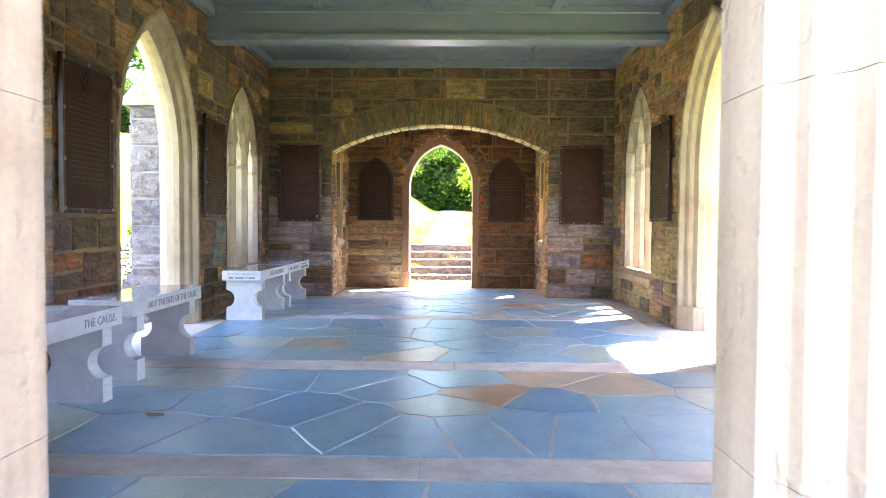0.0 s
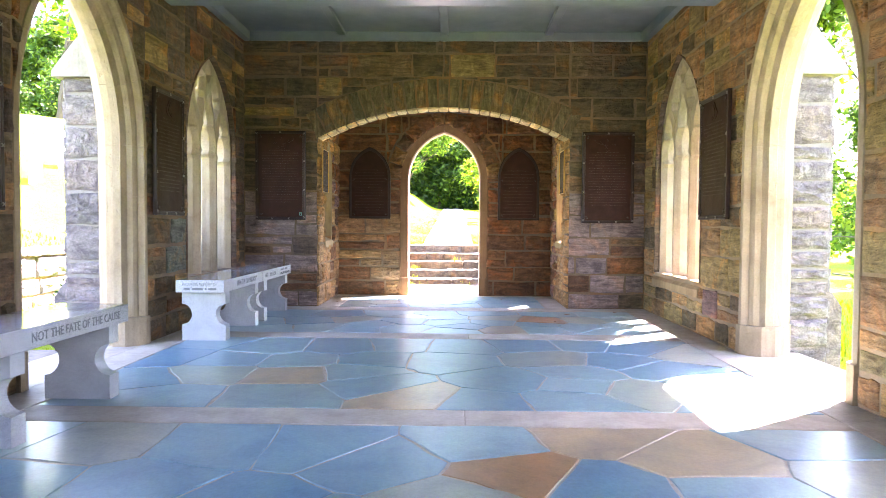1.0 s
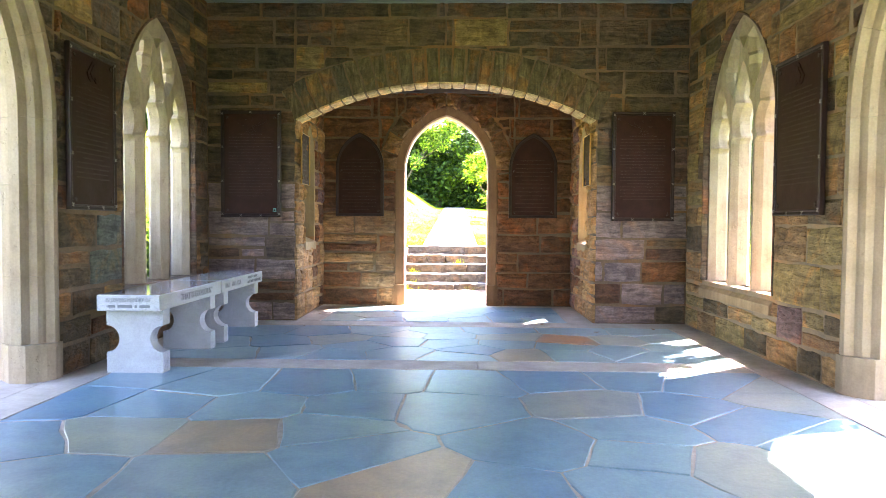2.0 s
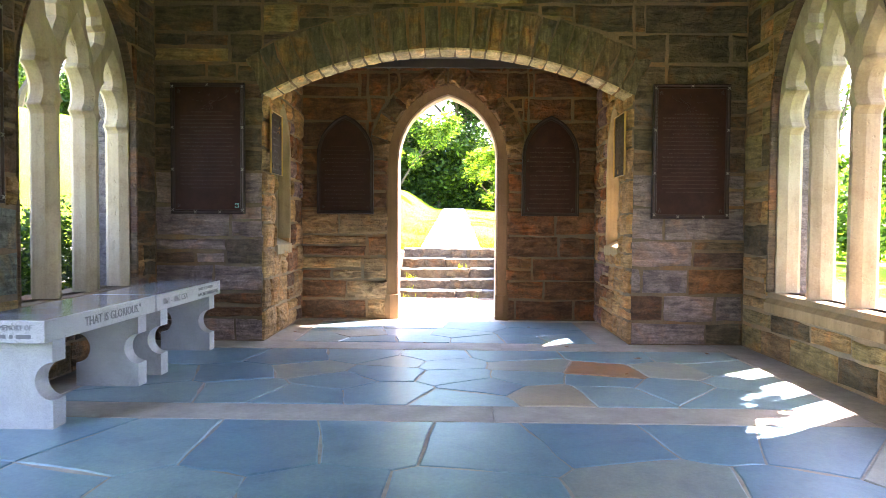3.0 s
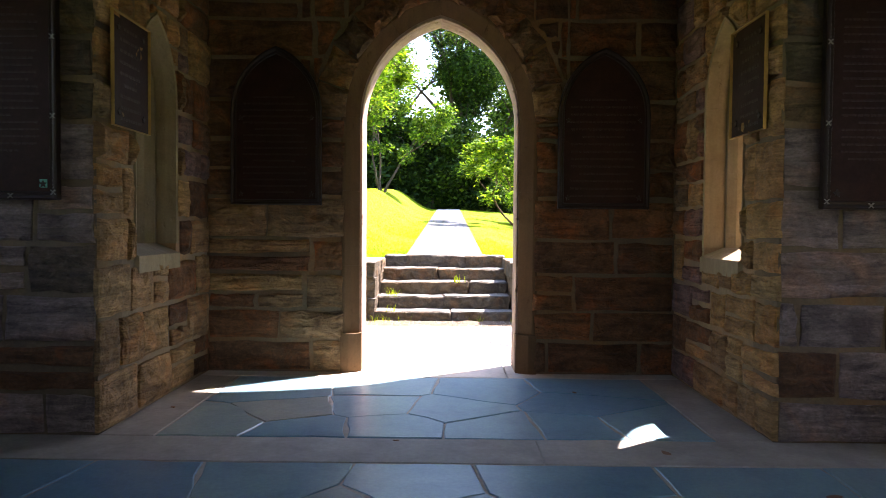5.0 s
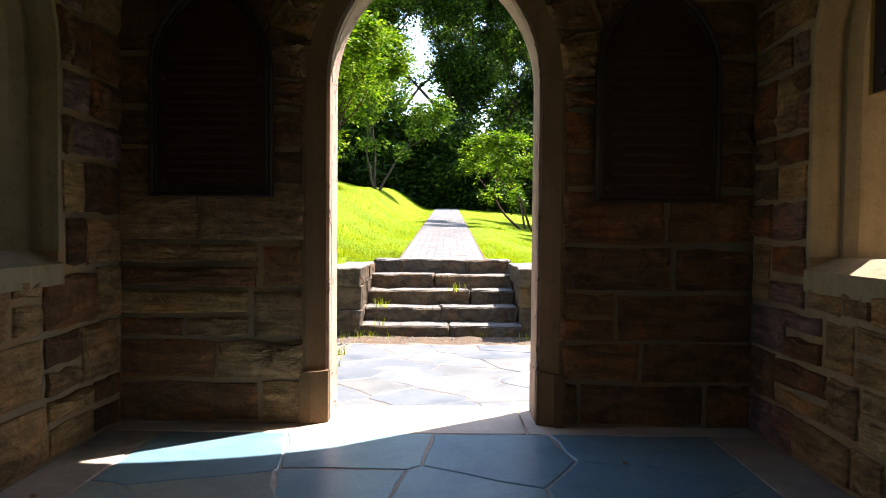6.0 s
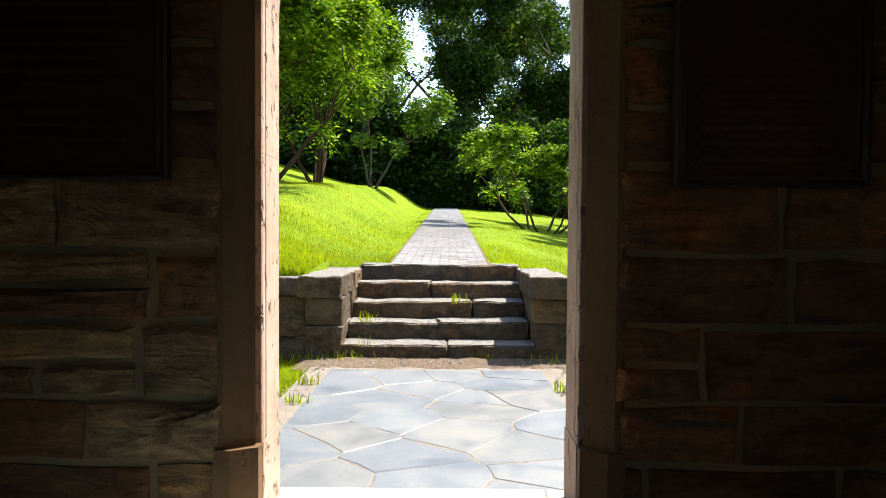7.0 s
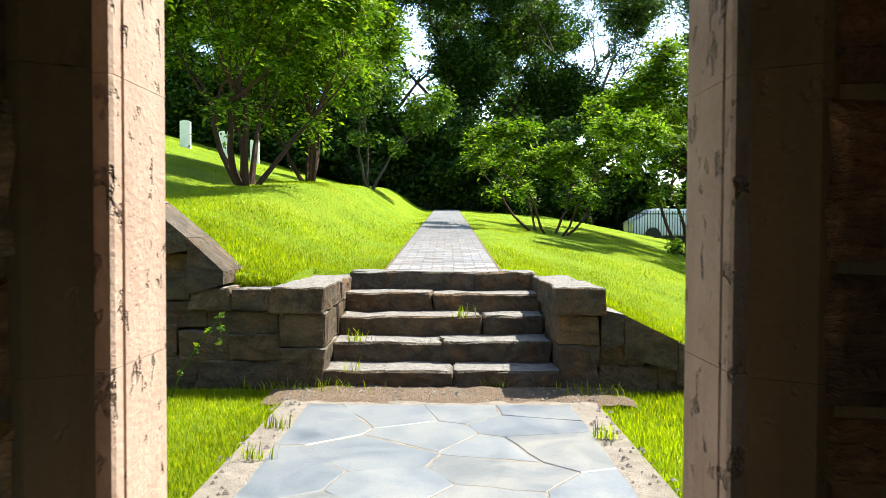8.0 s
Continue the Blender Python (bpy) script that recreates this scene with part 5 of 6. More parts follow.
# ---------------------------------------------------------------- grass
def blades(name, label, spots, size, width, seed, material=None, category="grass"):
    """Many bent blades: three points a blade."""
    g = np.random.RandomState(seed)
    n = len(spots)
    p = np.array(spots)
    ang = g.uniform(0, 2 * np.pi, n)
    h = size * g.uniform(0.5, 1.3, n)
    lean = g.uniform(0.1, 0.7, n)[:, None] * h[:, None]
    way = np.stack([np.cos(ang), np.sin(ang), np.zeros(n)], 1)
    side = np.stack([-np.sin(ang), np.cos(ang), np.zeros(n)], 1) * (width * g.uniform(0.6, 1.3, n))[:, None]
    up = np.array([0, 0, 1.0]) * h[:, None]
    v = np.empty((n, 5, 3))
    v[:, 0], v[:, 1] = p - side, p + side
    v[:, 2], v[:, 3] = p + up * 0.55 + way * lean * 0.3 + side * 0.7, p + up * 0.55 + way * lean * 0.3 - side * 0.7
    v[:, 4] = p + up + way * lean
    return big_mesh(name, label, v.reshape(-1, 3), n, [(0, 1, 2, 3), (3, 2, 4)], material or M_BLADE, category)


def big_mesh(name, label, coords, n, pattern, material, category, parent=None):
    """n alike little pieces in one mesh, given by their points and one pattern of faces."""
    per = len(coords) // n
    me = bpy.data.meshes.new(name)
    loops = np.concatenate([np.array(f) for f in pattern])
    sizes = np.array([len(f) for f in pattern])
    index = (np.arange(n)[:, None] * per + loops[None, :]).ravel()
    start = (np.arange(n)[:, None] * len(loops) + np.concatenate([[0], np.cumsum(sizes)[:-1]])[None, :]).ravel()
    me.vertices.add(len(coords))
    me.vertices.foreach_set("co", np.ascontiguousarray(coords, dtype=np.float32).ravel())
    me.loops.add(len(index))
    me.loops.foreach_set("vertex_index", index.astype(np.int32))
    me.polygons.add(n * len(pattern))
    me.polygons.foreach_set("loop_start", start.astype(np.int32))
    me.update(calc_edges=True)
    me.validate()
    me.materials.append(material)
    ob = new(name, me)
    if parent:
        ob.parent = parent
    elif category:
        tagged(ob, label, category, kind="stuff")
    return ob


r = random.Random(77)
spots = []
while len(spots) < 150000:
    x, y = r.uniform(-3.4, 3.4), r.uniform(10.9, 14.05)
    edge = 0.93 + 0.10 * noise.noise((y * 2.1, 3.0 if x > 0 else 8.0, 0)) + max(y - 13.5, 0) * 0.25
    if abs(x) > edge and not (y < 11.0 and abs(x) < 1.9):
        spots.append((x, y, ground_level(x, y) - 0.01))
blades("grass", "long bright green grass beside the landing", spots, 0.044, 0.0028, 1)
spots = []
while len(spots) < 300000:
    y = 14.45 + 24 * r.random() ** 2.4
    x = r.uniform(-1, 1) * (3.2 + (y - 14) * 0.75)
    if abs(x) < 0.47 + 0.09 * noise.noise((y * 2.3, 0, 4 if x > 0 else 9)) or (-1.12 < x < 1.13 and y < 15.44):
        continue
    spots.append((x, y, ground_level(x, y) - 0.01))
for _ in range(5000):
    side = r.random() < 0.75
    x, y = (r.uniform(-2.3, -1.08), r.uniform(14.4, 15.6)) if side else (r.uniform(1.12, 2.0), r.uniform(14.5, 15.6))
    spots.append((x, y, ground_level(x, y) + r.uniform(-0.01, 0.07)))
for _ in range(3000):
    x = r.uniform(-2.0, -1.06)
    top = ground_level(x, 14.37)
    spots.append((x, r.uniform(14.28, 14.36), r.uniform(min(0.46, top), top)))
blades("grass", "sunlit mown grass on the slope", spots, 0.034, 0.004, 2)
spots = []
for cx, cy, cz, m, s in ((-0.62, 14.42, 0.08, 26, 0.05), (0.18, 14.68, 0.23, 20, 0.04), (-0.72, 13.98, -0.19, 40, 0.12), (0.86, 12.95, -0.18, 40, 0.03), (-0.83, 12.6, -0.18, 30, 0.04), (-0.86, 13.1, -0.18, 30, 0.04),
                      (-0.6, 14.06, -0.06, 12, 0.03), (0.35, 14.06, -0.19, 14, 0.04), (0.95, 13.95, -0.19, 60, 0.12), (-1.05, 14.0, -0.19, 60, 0.12)):
    for _ in range(m):
        spots.append((cx + r.gauss(0, s), cy + r.gauss(0, s * 0.5), cz))
blades("grass_tufts", "little green weeds in the joints of the steps and landing", spots, 0.09, 0.004, 3, category="weeds")
spots = []
while len(spots) < 30000:
    side = r.choice((-1, 1))
    x, y = side * r.uniform(2.9, 9.0), r.uniform(1.0, 12.0)
    spots.append((x, y, ground_level(x, y) - 0.01))
blades("grass", "mown grass beside the stone shelter", spots, 0.08, 0.008, 4)


# ---------------------------------------------------------------- trees
def leaf_cloud(name, centres, spreads, per, size, material, seed, parent, label="", flat=1.0):
    """Folded leaves scattered round clump centres."""
    g = np.random.RandomState(seed)
    c = np.repeat(np.array(centres), per, 0)
    s = np.repeat(np.array(spreads), per)
    n = len(c)
    off = g.normal(size=(n, 3))
    off /= np.linalg.norm(off, axis=1)[:, None] + 1e-9
    off *= (g.random_sample(n) ** 0.45)[:, None] * s[:, None]
    off[:, 2] *= flat
    off *= np.repeat(g.uniform(0.45, 1.35, (len(centres), 3)), per, 0)
    p = c + off
    a = g.normal(size=(n, 3))
    a[:, 2] *= 0.6
    a /= np.linalg.norm(a, axis=1)[:, None]
    b = np.cross(a, g.normal(size=(n, 3)))
    b /= np.linalg.norm(b, axis=1)[:, None] + 1e-9
    l = (size * g.uniform(0.6, 1.3, n))[:, None]
    v = np.empty((n, 4, 3))
    v[:, 0], v[:, 2] = p - a * l, p + a * l
    v[:, 1], v[:, 3] = p + b * l * 0.5 + np.array([0, 0, -0.1]) * l, p - b * l * 0.5
    ob = big_mesh(name, "", v.reshape(-1, 3), n, [(0, 1, 2, 3)], material, "", parent)
    if label:
        tagged(ob, label)
    return ob


def leaf_sprays(name, tips, twigs, reach, per, size, material, seed, parent, rise=0.25):
    """Leafy twigs: from every tip some bent twigs, each with leaves in two ranks."""
    g = np.random.RandomState(seed)
    c = np.repeat(np.array([tuple(t) for t in tips]), twigs, 0)
    m = len(c)
    way = g.normal(size=(m, 3))
    mid = np.array([tuple(t) for t in tips]).mean(0)
    out = c - mid
    way = way / np.linalg.norm(way, axis=1)[:, None] + 0.7 * out / (np.linalg.norm(out, axis=1)[:, None] + 0.3)
    way[:, 2] = way[:, 2] * 0.6 + rise
    way /= np.linalg.norm(way, axis=1)[:, None]
    length = reach * g.uniform(0.5, 1.25, m)
    side = np.cross(way, np.array([0.05, 0.03, 1.0]))
    side /= np.linalg.norm(side, axis=1)[:, None] + 1e-9
    along = np.tile((np.arange(per) + 0.6) / per, m)
    sign = np.tile(np.where(np.arange(per) % 2, 1.0, -1.0), m)
    w, sd, ln = np.repeat(way, per, 0), np.repeat(side, per, 0), np.repeat(length, per)
    n = m * per
    p = np.repeat(c, per, 0) + w * (along * ln)[:, None]
    p[:, 2] -= (along ** 2) * ln * 0.28
    a = w * 0.55 + sd * sign[:, None] * 0.85 + g.normal(size=(n, 3)) * 0.28
    a /= np.linalg.norm(a, axis=1)[:, None]
    b = np.cross(a, g.normal(size=(n, 3)) * 0.55 + np.array([0, 0, 1.0]))
    b /= np.linalg.norm(b, axis=1)[:, None] + 1e-9
    l = (size * g.uniform(0.6, 1.3, n))[:, None]
    v = np.empty((n, 4, 3))
    v[:, 0], v[:, 2] = p, p + a * l * 2
    v[:, 1], v[:, 3] = p + a * l * 0.95 + b * l * 0.46, p + a * l * 0.95 - b * l * 0.46
    v[:, 2, 2] -= 0.25 * l[:, 0]
    return big_mesh(name, "", v.reshape(-1, 3), n, [(0, 1, 2, 3)], material, "", parent)


def grow_limb(limbs, level, start, way, length, radius, depth, rng, tips, bend=0.25, sides=6):
    """A tapered limb that forks; limbs gathers (level, points, radii, sides), tips the ends."""
    pts, rad = [Vector(start)], [radius]
    w = Vector(way).normalized()
    steps_n = 4
    for k in range(steps_n):
        w = (w + Vector((rng.uniform(-bend, bend), rng.uniform(-bend, bend), rng.uniform(-0.05, 0.18)))).normalized()
        pts.append(pts[-1] + w * length / steps_n)
        rad.append(radius * (1 - 0.45 * (k + 1) / steps_n))
    limbs.append((level, pts, rad, sides))
    if depth == 0:
        tips.append(pts[-1])
        tips.append(pts[-2])
        return
    for k in range(rng.choice((2, 3, 3))):
        side = Vector((rng.uniform(-1, 1), rng.uniform(-1, 1), rng.uniform(-0.1, 0.5)))
        grow_limb(limbs, level + 1, pts[-1], w * 0.9 + side * 0.75, length * rng.uniform(0.6, 0.8), rad[-1] * 0.75, depth - 1, rng, tips, bend, max(sides - 1, 4))
    tips.append(pts[-1])


def tree(name, x, y, height, label, seed, stems=1, leaf=M_LEAF_MID, per=60, size=0.08, spread=0.5, bark=M_BARK, radius=0.1, lean=0.15, first=0.35, depth=2, flat=0.7, blossom=0, sprays=0, wide=1.0, tall=1.0):
    """A tree: stems, limbs and finer branches, and a crown of clumped leaves or of leafy twigs."""
    rng = random.Random(seed)
    z = ground_level(x, y)
    t = empty(name, pose(x, y, z), label=label, category="tree")
    limbs, tips = [], []
    for k in range(stems):
        a = 2 * math.pi * k / stems + rng.uniform(-0.4, 0.4)
        out = Vector((math.cos(a), math.sin(a), 0)) * (lean if stems > 1 else rng.uniform(0, 0.08))
        grow_limb(limbs, 0, Vector((out.x * 0.22, out.y * 0.22, -0.1)), out + Vector((0, 0, 1)), height * first, radius * rng.uniform(0.8, 1.1), depth, rng, tips)

    def sized(p):
        return Vector((p.x * wide, p.y * wide, p.z * tall))

    fine = bmesh.new()
    for level, pts, rad, sides in limbs:
        own = bmesh.new() if level < 2 else fine
        add_tube(own, [sized(p) for p in pts], rad, sides)
        if level < 2:
            part(("stem" if stems > 1 else "trunk") if level == 0 else "limb", own, bark, t)
    tagged(part("fine_branch", fine, bark, t), kind="stuff")
    centres = [sized(p) for p in tips]
    if sprays:
        leaf_sprays("crown", centres, sprays, spread, per, size, leaf, seed, t)
    else:
        leaf_cloud("crown", [tuple(c) for c in centres], [spread * rng.uniform(0.6, 1.2) for _ in centres], per, size, leaf, seed, t, flat=flat)
    if blossom:
        pick = rng.sample(centres, min(blossom, len(centres)))
        leaf_cloud("blossom", [tuple(c + Vector((0, 0, spread * 0.4))) for c in pick], [0.09] * len(pick), 26, 0.03, M_FLOWER, seed + 1, t, "white blossom panicles")
    return t


# crape myrtles on the lawn
tree("crape_myrtle", -3.2, 20.5, 4.6, "multi-stemmed tree with brown bark and bright green leaves on the slope", 101, 6, M_LEAF_BRIGHT, 9, 0.05, 0.5, M_BARK, 0.062, 0.42, 0.31, 3, blossom=9, sprays=18, wide=1.1)
tree("crape_myrtle", -2.9, 24.0, 4.4, "multi-stemmed tree with brown bark and bright green leaves", 102, 5, M_LEAF_BRIGHT, 9, 0.054, 0.5, M_BARK, 0.055, 0.34, 0.33, 3, blossom=6, sprays=15)
tree("crape_myrtle", 2.45, 25.5, 2.6, "low spreading tree with bright green leaves and white blossom", 103, 6, M_LEAF_BRIGHT, 8, 0.05, 0.36, M_BARK, 0.036, 0.85, 0.43, 2, blossom=7, sprays=36, wide=1.75, tall=1.12)
tree("crape_myrtle", 6.5, 27.5, 7.0, "slender multi-stemmed tree with pale green leaves", 104, 5, M_LEAF_BRIGHT, 10, 0.06, 0.66, M_BARK, 0.06, 0.5, 0.30, 3, sprays=20, wide=1.1)
tree("crape_myrtle", -2.3, 30.0, 4.5, "young dark tree by the wood's edge", 105, 3, M_LEAF_MID, 160, 0.07, 0.65, M_BARK_DARK, 0.06, 0.3, 0.36, 2)

# the wood behind the lawn
WOOD = [(-0.9, 41, 16), (3.2, 45, 18), (-4.6, 42, 16), (-14, 40, 15), (-9.5, 44, 17), (-6.0, 40, 13), (-3.2, 46, 15), (1.6, 43, 15), (5.2, 42, 17), (-2.2, 49, 19), (0.9, 50, 19), (4.2, 50, 20), (7.6, 46, 15), (16.5, 45, 16), (14, 42, 17), (19, 38, 15), (-20, 36, 15)]
for k, (x, y, h) in enumerate(WOOD):
    tree("woodland_tree", x, y, h, "tall dark green woodland tree with ivy-like foliage", 200 + k, 1, M_LEAF_DARK if k % 3 else M_LEAF_MID, 170, 0.085, 0.95, M_BARK_DARK, 0.26, 0.1, 0.31, 4, flat=0.75)


for k, (x, y, h) in enumerate(((0.9, 42.5, 13), (4.7, 43, 13))):
    tree("woodland_tree", x, y, h, "tall dark green woodland tree hung with ivy to the ground", 250 + k, 1, M_LEAF_DARK, 170, 0.09, 1.0, M_BARK_DARK, 0.2, 0.1, 0.2, 4, flat=1.2)


def thicket(name, label, spots, per, size, material, seed, category="bushes"):
    g = random.Random(seed)
    centres, spreads = [], []
    for x, y, h, w in spots:
        z = ground_level(x, y)
        for _ in range(max(int(h * w * 2), 5)):
            centres.append((x + g.gauss(0, w * 0.4), y + g.gauss(0, w * 0.35), z + g.uniform(0.1, h)))
            spreads.append(g.uniform(0.35, 0.7) * min(w, 1.6))
    ob = leaf_cloud(name, centres, spreads, per, size, material, seed, None)
    return tagged(ob, label, category, kind="stuff")


r = random.Random(55)
thicket("undergrowth", "dark shady undergrowth along the edge of the wood", [(x + r.uniform(-0.6, 0.6), 39.5 + r.uniform(-1.2, 2.2), r.uniform(2.2, 5.0), 2.2) for x in np.arange(-24, 24, 1.2) if not 6.4 < x < 14.0], 300, 0.12, M_LEAF_DARK, 300)
thicket("undergrowth", "bushes and low trees beside the lawn", [(9.5 + r.uniform(-1, 2), y, r.uniform(1.5, 3.0), 2.0) for y in np.arange(1, 14, 2.0)] + [(13 + r.uniform(-1, 2), y, r.uniform(1.5, 4.0), 2.2) for y in np.arange(1, 34, 2.2)], 150, 0.13, M_LEAF_MID, 301)
SIDE = [(10.5, 3.5, 9), (12.5, 8.0, 11), (11, 12.5, 10), (14, 17, 12), (15, 24, 13), (-15.5, 4.5, 10), (-16, 9.5, 11), (-17, 14.5, 11), (-16.5, 20, 11), (-15, 27, 12)]
for k, (x, y, h) in enumerate(SIDE):
    tree("shade_tree", x, y, h, "leafy bright green tree beside the shelter", 400 + k, 1, M_LEAF_BRIGHT if k % 2 else M_LEAF_MID, 260, 0.16, 1.5, M_BARK_DARK, 0.18, 0.1, 0.34, 3, flat=0.9)

# trees added out of view to dapple the sun through arch and window
for x, y, h, seed in ((5.0, 6.6, 4.2, 450), (4.15, 8.75, 4.3, 453)):
    tree("dapple_tree", x, y, h, "slim young tree with sparse bright leaves, added to dapple the sun", seed, 1, M_LEAF_BRIGHT, 160, 0.075, 0.5, M_BARK, 0.05, 0.1, 0.48, 2, flat=0.8)
FAR = [(x + r.uniform(-1.2, 1.2), 54 + r.uniform(-2, 4), r.uniform(10, 16)) for x in range(-34, 36, 5)]
for k, (x, y, h) in enumerate(FAR):
    tree("woodland_tree", x, y, h, "distant dark green tree deep in the wood", 500 + k, 1, M_LEAF_DARK, 120, 0.26, 1.7, M_BARK_DARK, 0.25, 0.1, 0.28, 3, flat=0.9)
thicket("undergrowth", "deep dark undergrowth inside the wood", [(x, 50 + r.uniform(-1.5, 1.5), r.uniform(3.0, 5.5), 3.0) for x in np.arange(-40, 40, 2.2)], 170, 0.28, M_LEAF_DARK, 310)

# clipped shrub outside the west window
thicket("shrub", "dense dark green shrub under the window", [(-3.12, 7.5 + 0.14 * k, 1.1, 0.45) for k in range(14)], 330, 0.026, M_LEAF_DARK, 302, "shrub")
thicket("flowering_shrub", "low shrub by the lawn", [(5.05, 24.0, 0.5, 0.32)], 220, 0.035, M_LEAF_BRIGHT, 303, "shrub")


# ---------------------------------------------------------------- headstones, fence, car
def headstone(x, y, h=0.62, turn=0.0):
    z = ground_level(x, y)
    w = 0.15
    shape = [(-w, -0.2), (w, -0.2)] + [(w * math.cos(math.pi * k / 8), h - 0.05 + 0.05 * math.sin(math.pi * k / 8)) for k in range(9)]
    bm = add_prism(bmesh.new(), shape, lambda u, v, d: Vector((u, d, v)), -0.05, 0.05)
    ob = part("headstone", bm, M_MARBLE)
    ob.matrix_world = pose(x, y, z, 0, 0, turn)
    return tagged(ob, "small upright white marble headstone on the grassy hill", "headstone", "headstones on the hill")


terrace = empty("terrace_wall", label="low pale stone retaining wall below the headstones", category="retaining wall")
box_part("core", (-5.75, -5.44, 2.2, 14.0, -0.35, 0.5), M_MORTAR, terrace)
ashlar(lambda u, v, d: Vector((-5.44 + d, u, v)), 2.2, 14.0, -0.25, 0.5, (), random.Random(61), terrace, M_BUTTRESS, 0.04, wide=(0.3, 0.8), high=(0.15, 0.3))
for k in range(12):
    rough_block("coping", -5.8, -5.38, 2.2 + k * 0.983 + 0.004, 2.2 + (k + 1) * 0.983 - 0.004, 0.5, 0.6, terrace, M_BUTTRESS, k)

first = headstone(-7.64, 29.5, 0.8, 4)
for x, y in ((-7.0, 31.0), (-6.6, 33.0), (-9.3, 28.0)):
    copy_thing(first, pose(x, y, ground_level(x, y), 0, 0, 3))
r = random.Random(8)
for row in range(4):
    for k in range(14):
        x, y = -8.2 - row * 1.5, 3.4 + k * 0.95 + r.uniform(-0.05, 0.05)
        copy_thing(first, pose(x, y, ground_level(x, y), r.uniform(-2, 2), r.uniform(-2, 2), 90 + r.uniform(-4, 4)))

fence = empty("iron_fence", pose(0, 0, 0), label="black iron picket fence at the far edge of the lawn", category="fence")
for y0, y1, fx in ((1.0, 16.0, 8.2), (30.0, 30.0, 0)):
    if fx:
        for z in (0.15, 0.95):
            box_part("rail", (fx - 0.015, fx + 0.015, y0, y1, z - 0.2, z - 0.17), M_IRON, fence)
        for k in range(int((y1 - y0) / 0.13)):
            y = y0 + k * 0.13
            if k < 110:
                box_part("picket", (fx - 0.008, fx + 0.008, y, y + 0.016, -0.22, 0.9), M_IRON, fence)
FENCE_Z = ground_level(9.5, 37.0)
fence2 = empty("iron_fence", pose(0, 0, 0), label="black iron picket fence under the trees", category="fence")
for z in (0.1, 1.05):
    box_part("rail", (7.3, 12.2, 37.0, 37.03, FENCE_Z + 0.1 + z, FENCE_Z + 0.14 + z), M_IRON, fence2)
for k in range(45):
    x = 7.3 + k * 0.11
    box_part("picket", (x, x + 0.025, 37.0, 37.02, FENCE_Z - 0.1, FENCE_Z + 1.3), M_IRON, fence2)

car = empty("parked_car", pose(10.05, 39.4, ground_level(10.05, 39.4)), label="white parked car behind the fence", category="car")
prof = [(-2.1, 0.3), (2.1, 0.3), (2.15, 0.7), (1.9, 0.9), (1.0, 0.98), (0.5, 1.42), (-1.2, 1.45), (-1.75, 1.0), (-2.12, 0.92)]
bm = add_prism(bmesh.new(), prof, lambda u, v, d: Vector((u, d, v)), -0.85, 0.85)
bmesh.ops.bevel(bm, geom=list(bm.edges), offset=0.06, segments=2, affect="EDGES")
part("body", bm, M_CAR, car)
for x in (-1.3, 1.35):
    for y in (-0.86, 0.86):
        bm = bmesh.new()
        bmesh.ops.create_cone(bm, cap_ends=True, segments=18, radius1=0.32, radius2=0.32, depth=0.2, matrix=pose(x, y, 0.32, 90))
        part("wheel", bm, M_IRON, car)

# a thin weed climbing before the retaining wall
sprig = empty("weed_sprig", pose(-1.7, 13.78, -0.2), label="thin arching green weed stem before the dark wall", category="weed")
bm = bmesh.new()
stem = [(0, 0, 0.02), (0.06, 0, 0.18), (0.15, 0.02, 0.33), (0.24, 0.02, 0.45), (0.3, 0.02, 0.53), (0.315, 0.02, 0.46), (0.31, 0.02, 0.38)]
add_tube(bm, stem, [0.006, 0.005, 0.0045, 0.004, 0.003, 0.003, 0.002], 5)
part("stem", bm, M_LEAF_BRIGHT, sprig)
leaf_cloud("leaves", stem[1:], [0.035] * (len(stem) - 1), 7, 0.022, M_LEAF_BRIGHT, 71, sprig)

# dry leaves and twigs on the floor
def dry_leaf(x, y, z, s, turn):
    bm = bmesh.new()
    pts = [(0, -1), (0.42, -0.5), (0.5, 0.1), (0.25, 0.7), (0, 1), (-0.3, 0.6), (-0.5, 0), (-0.35, -0.6)]
    vs = [bm.verts.new((u * s, v * s, abs(u) * s * 0.5 + 0.004 + 0.3 * s * (v * v))) for u, v in pts]
    lo = [bm.verts.new((u * s, v * s, abs(u) * s * 0.5 + 0.002 + 0.3 * s * (v * v))) for u, v in pts]
    bm.faces.new(vs)
    bm.faces.new(lo[::-1])
    for k in range(8):
        bm.faces.new((vs[k], lo[k], lo[(k + 1) % 8], vs[(k + 1) % 8]))
    ob = part("dry_leaf", bm, M_DRY_LEAF)
    ob.matrix_world = pose(x, y, z, 0, 0, turn)
    return tagged(ob, "curled dry brown leaf lying on the floor", "leaf", "dry leaves on the floor")


for x, y, s, turn in ((-1.25, 3.35, 0.06, 70), (0.93, 8.98, 0.03, 20), (1.35, 8.55, 0.032, 100), (-1.28, 9.6, 0.022, 40), (0.75, 9.98, 0.02, 200), (1.9, 8.75, 0.03, 10), (-0.15, 9.12, 0.014, 80), (1.15, 8.05, 0.02, 140)):
    dry_leaf(x, y, 0.002, s, turn)

# ---------------------------------------------------------------- stones of the walls
def north_stone(u, v, rng):
    if v < 1.35 and abs(u) > 1.4:
        return rng.choice((M_STONE_PLUM, M_STONE_PLUM, M_STONE_PLUM, M_STONE_PLUM, M_STONE, M_STONE_RUST))
    return rng.choice((M_STONE_OLIVE, M_STONE_OLIVE, M_STONE_OLIVE, M_STONE))


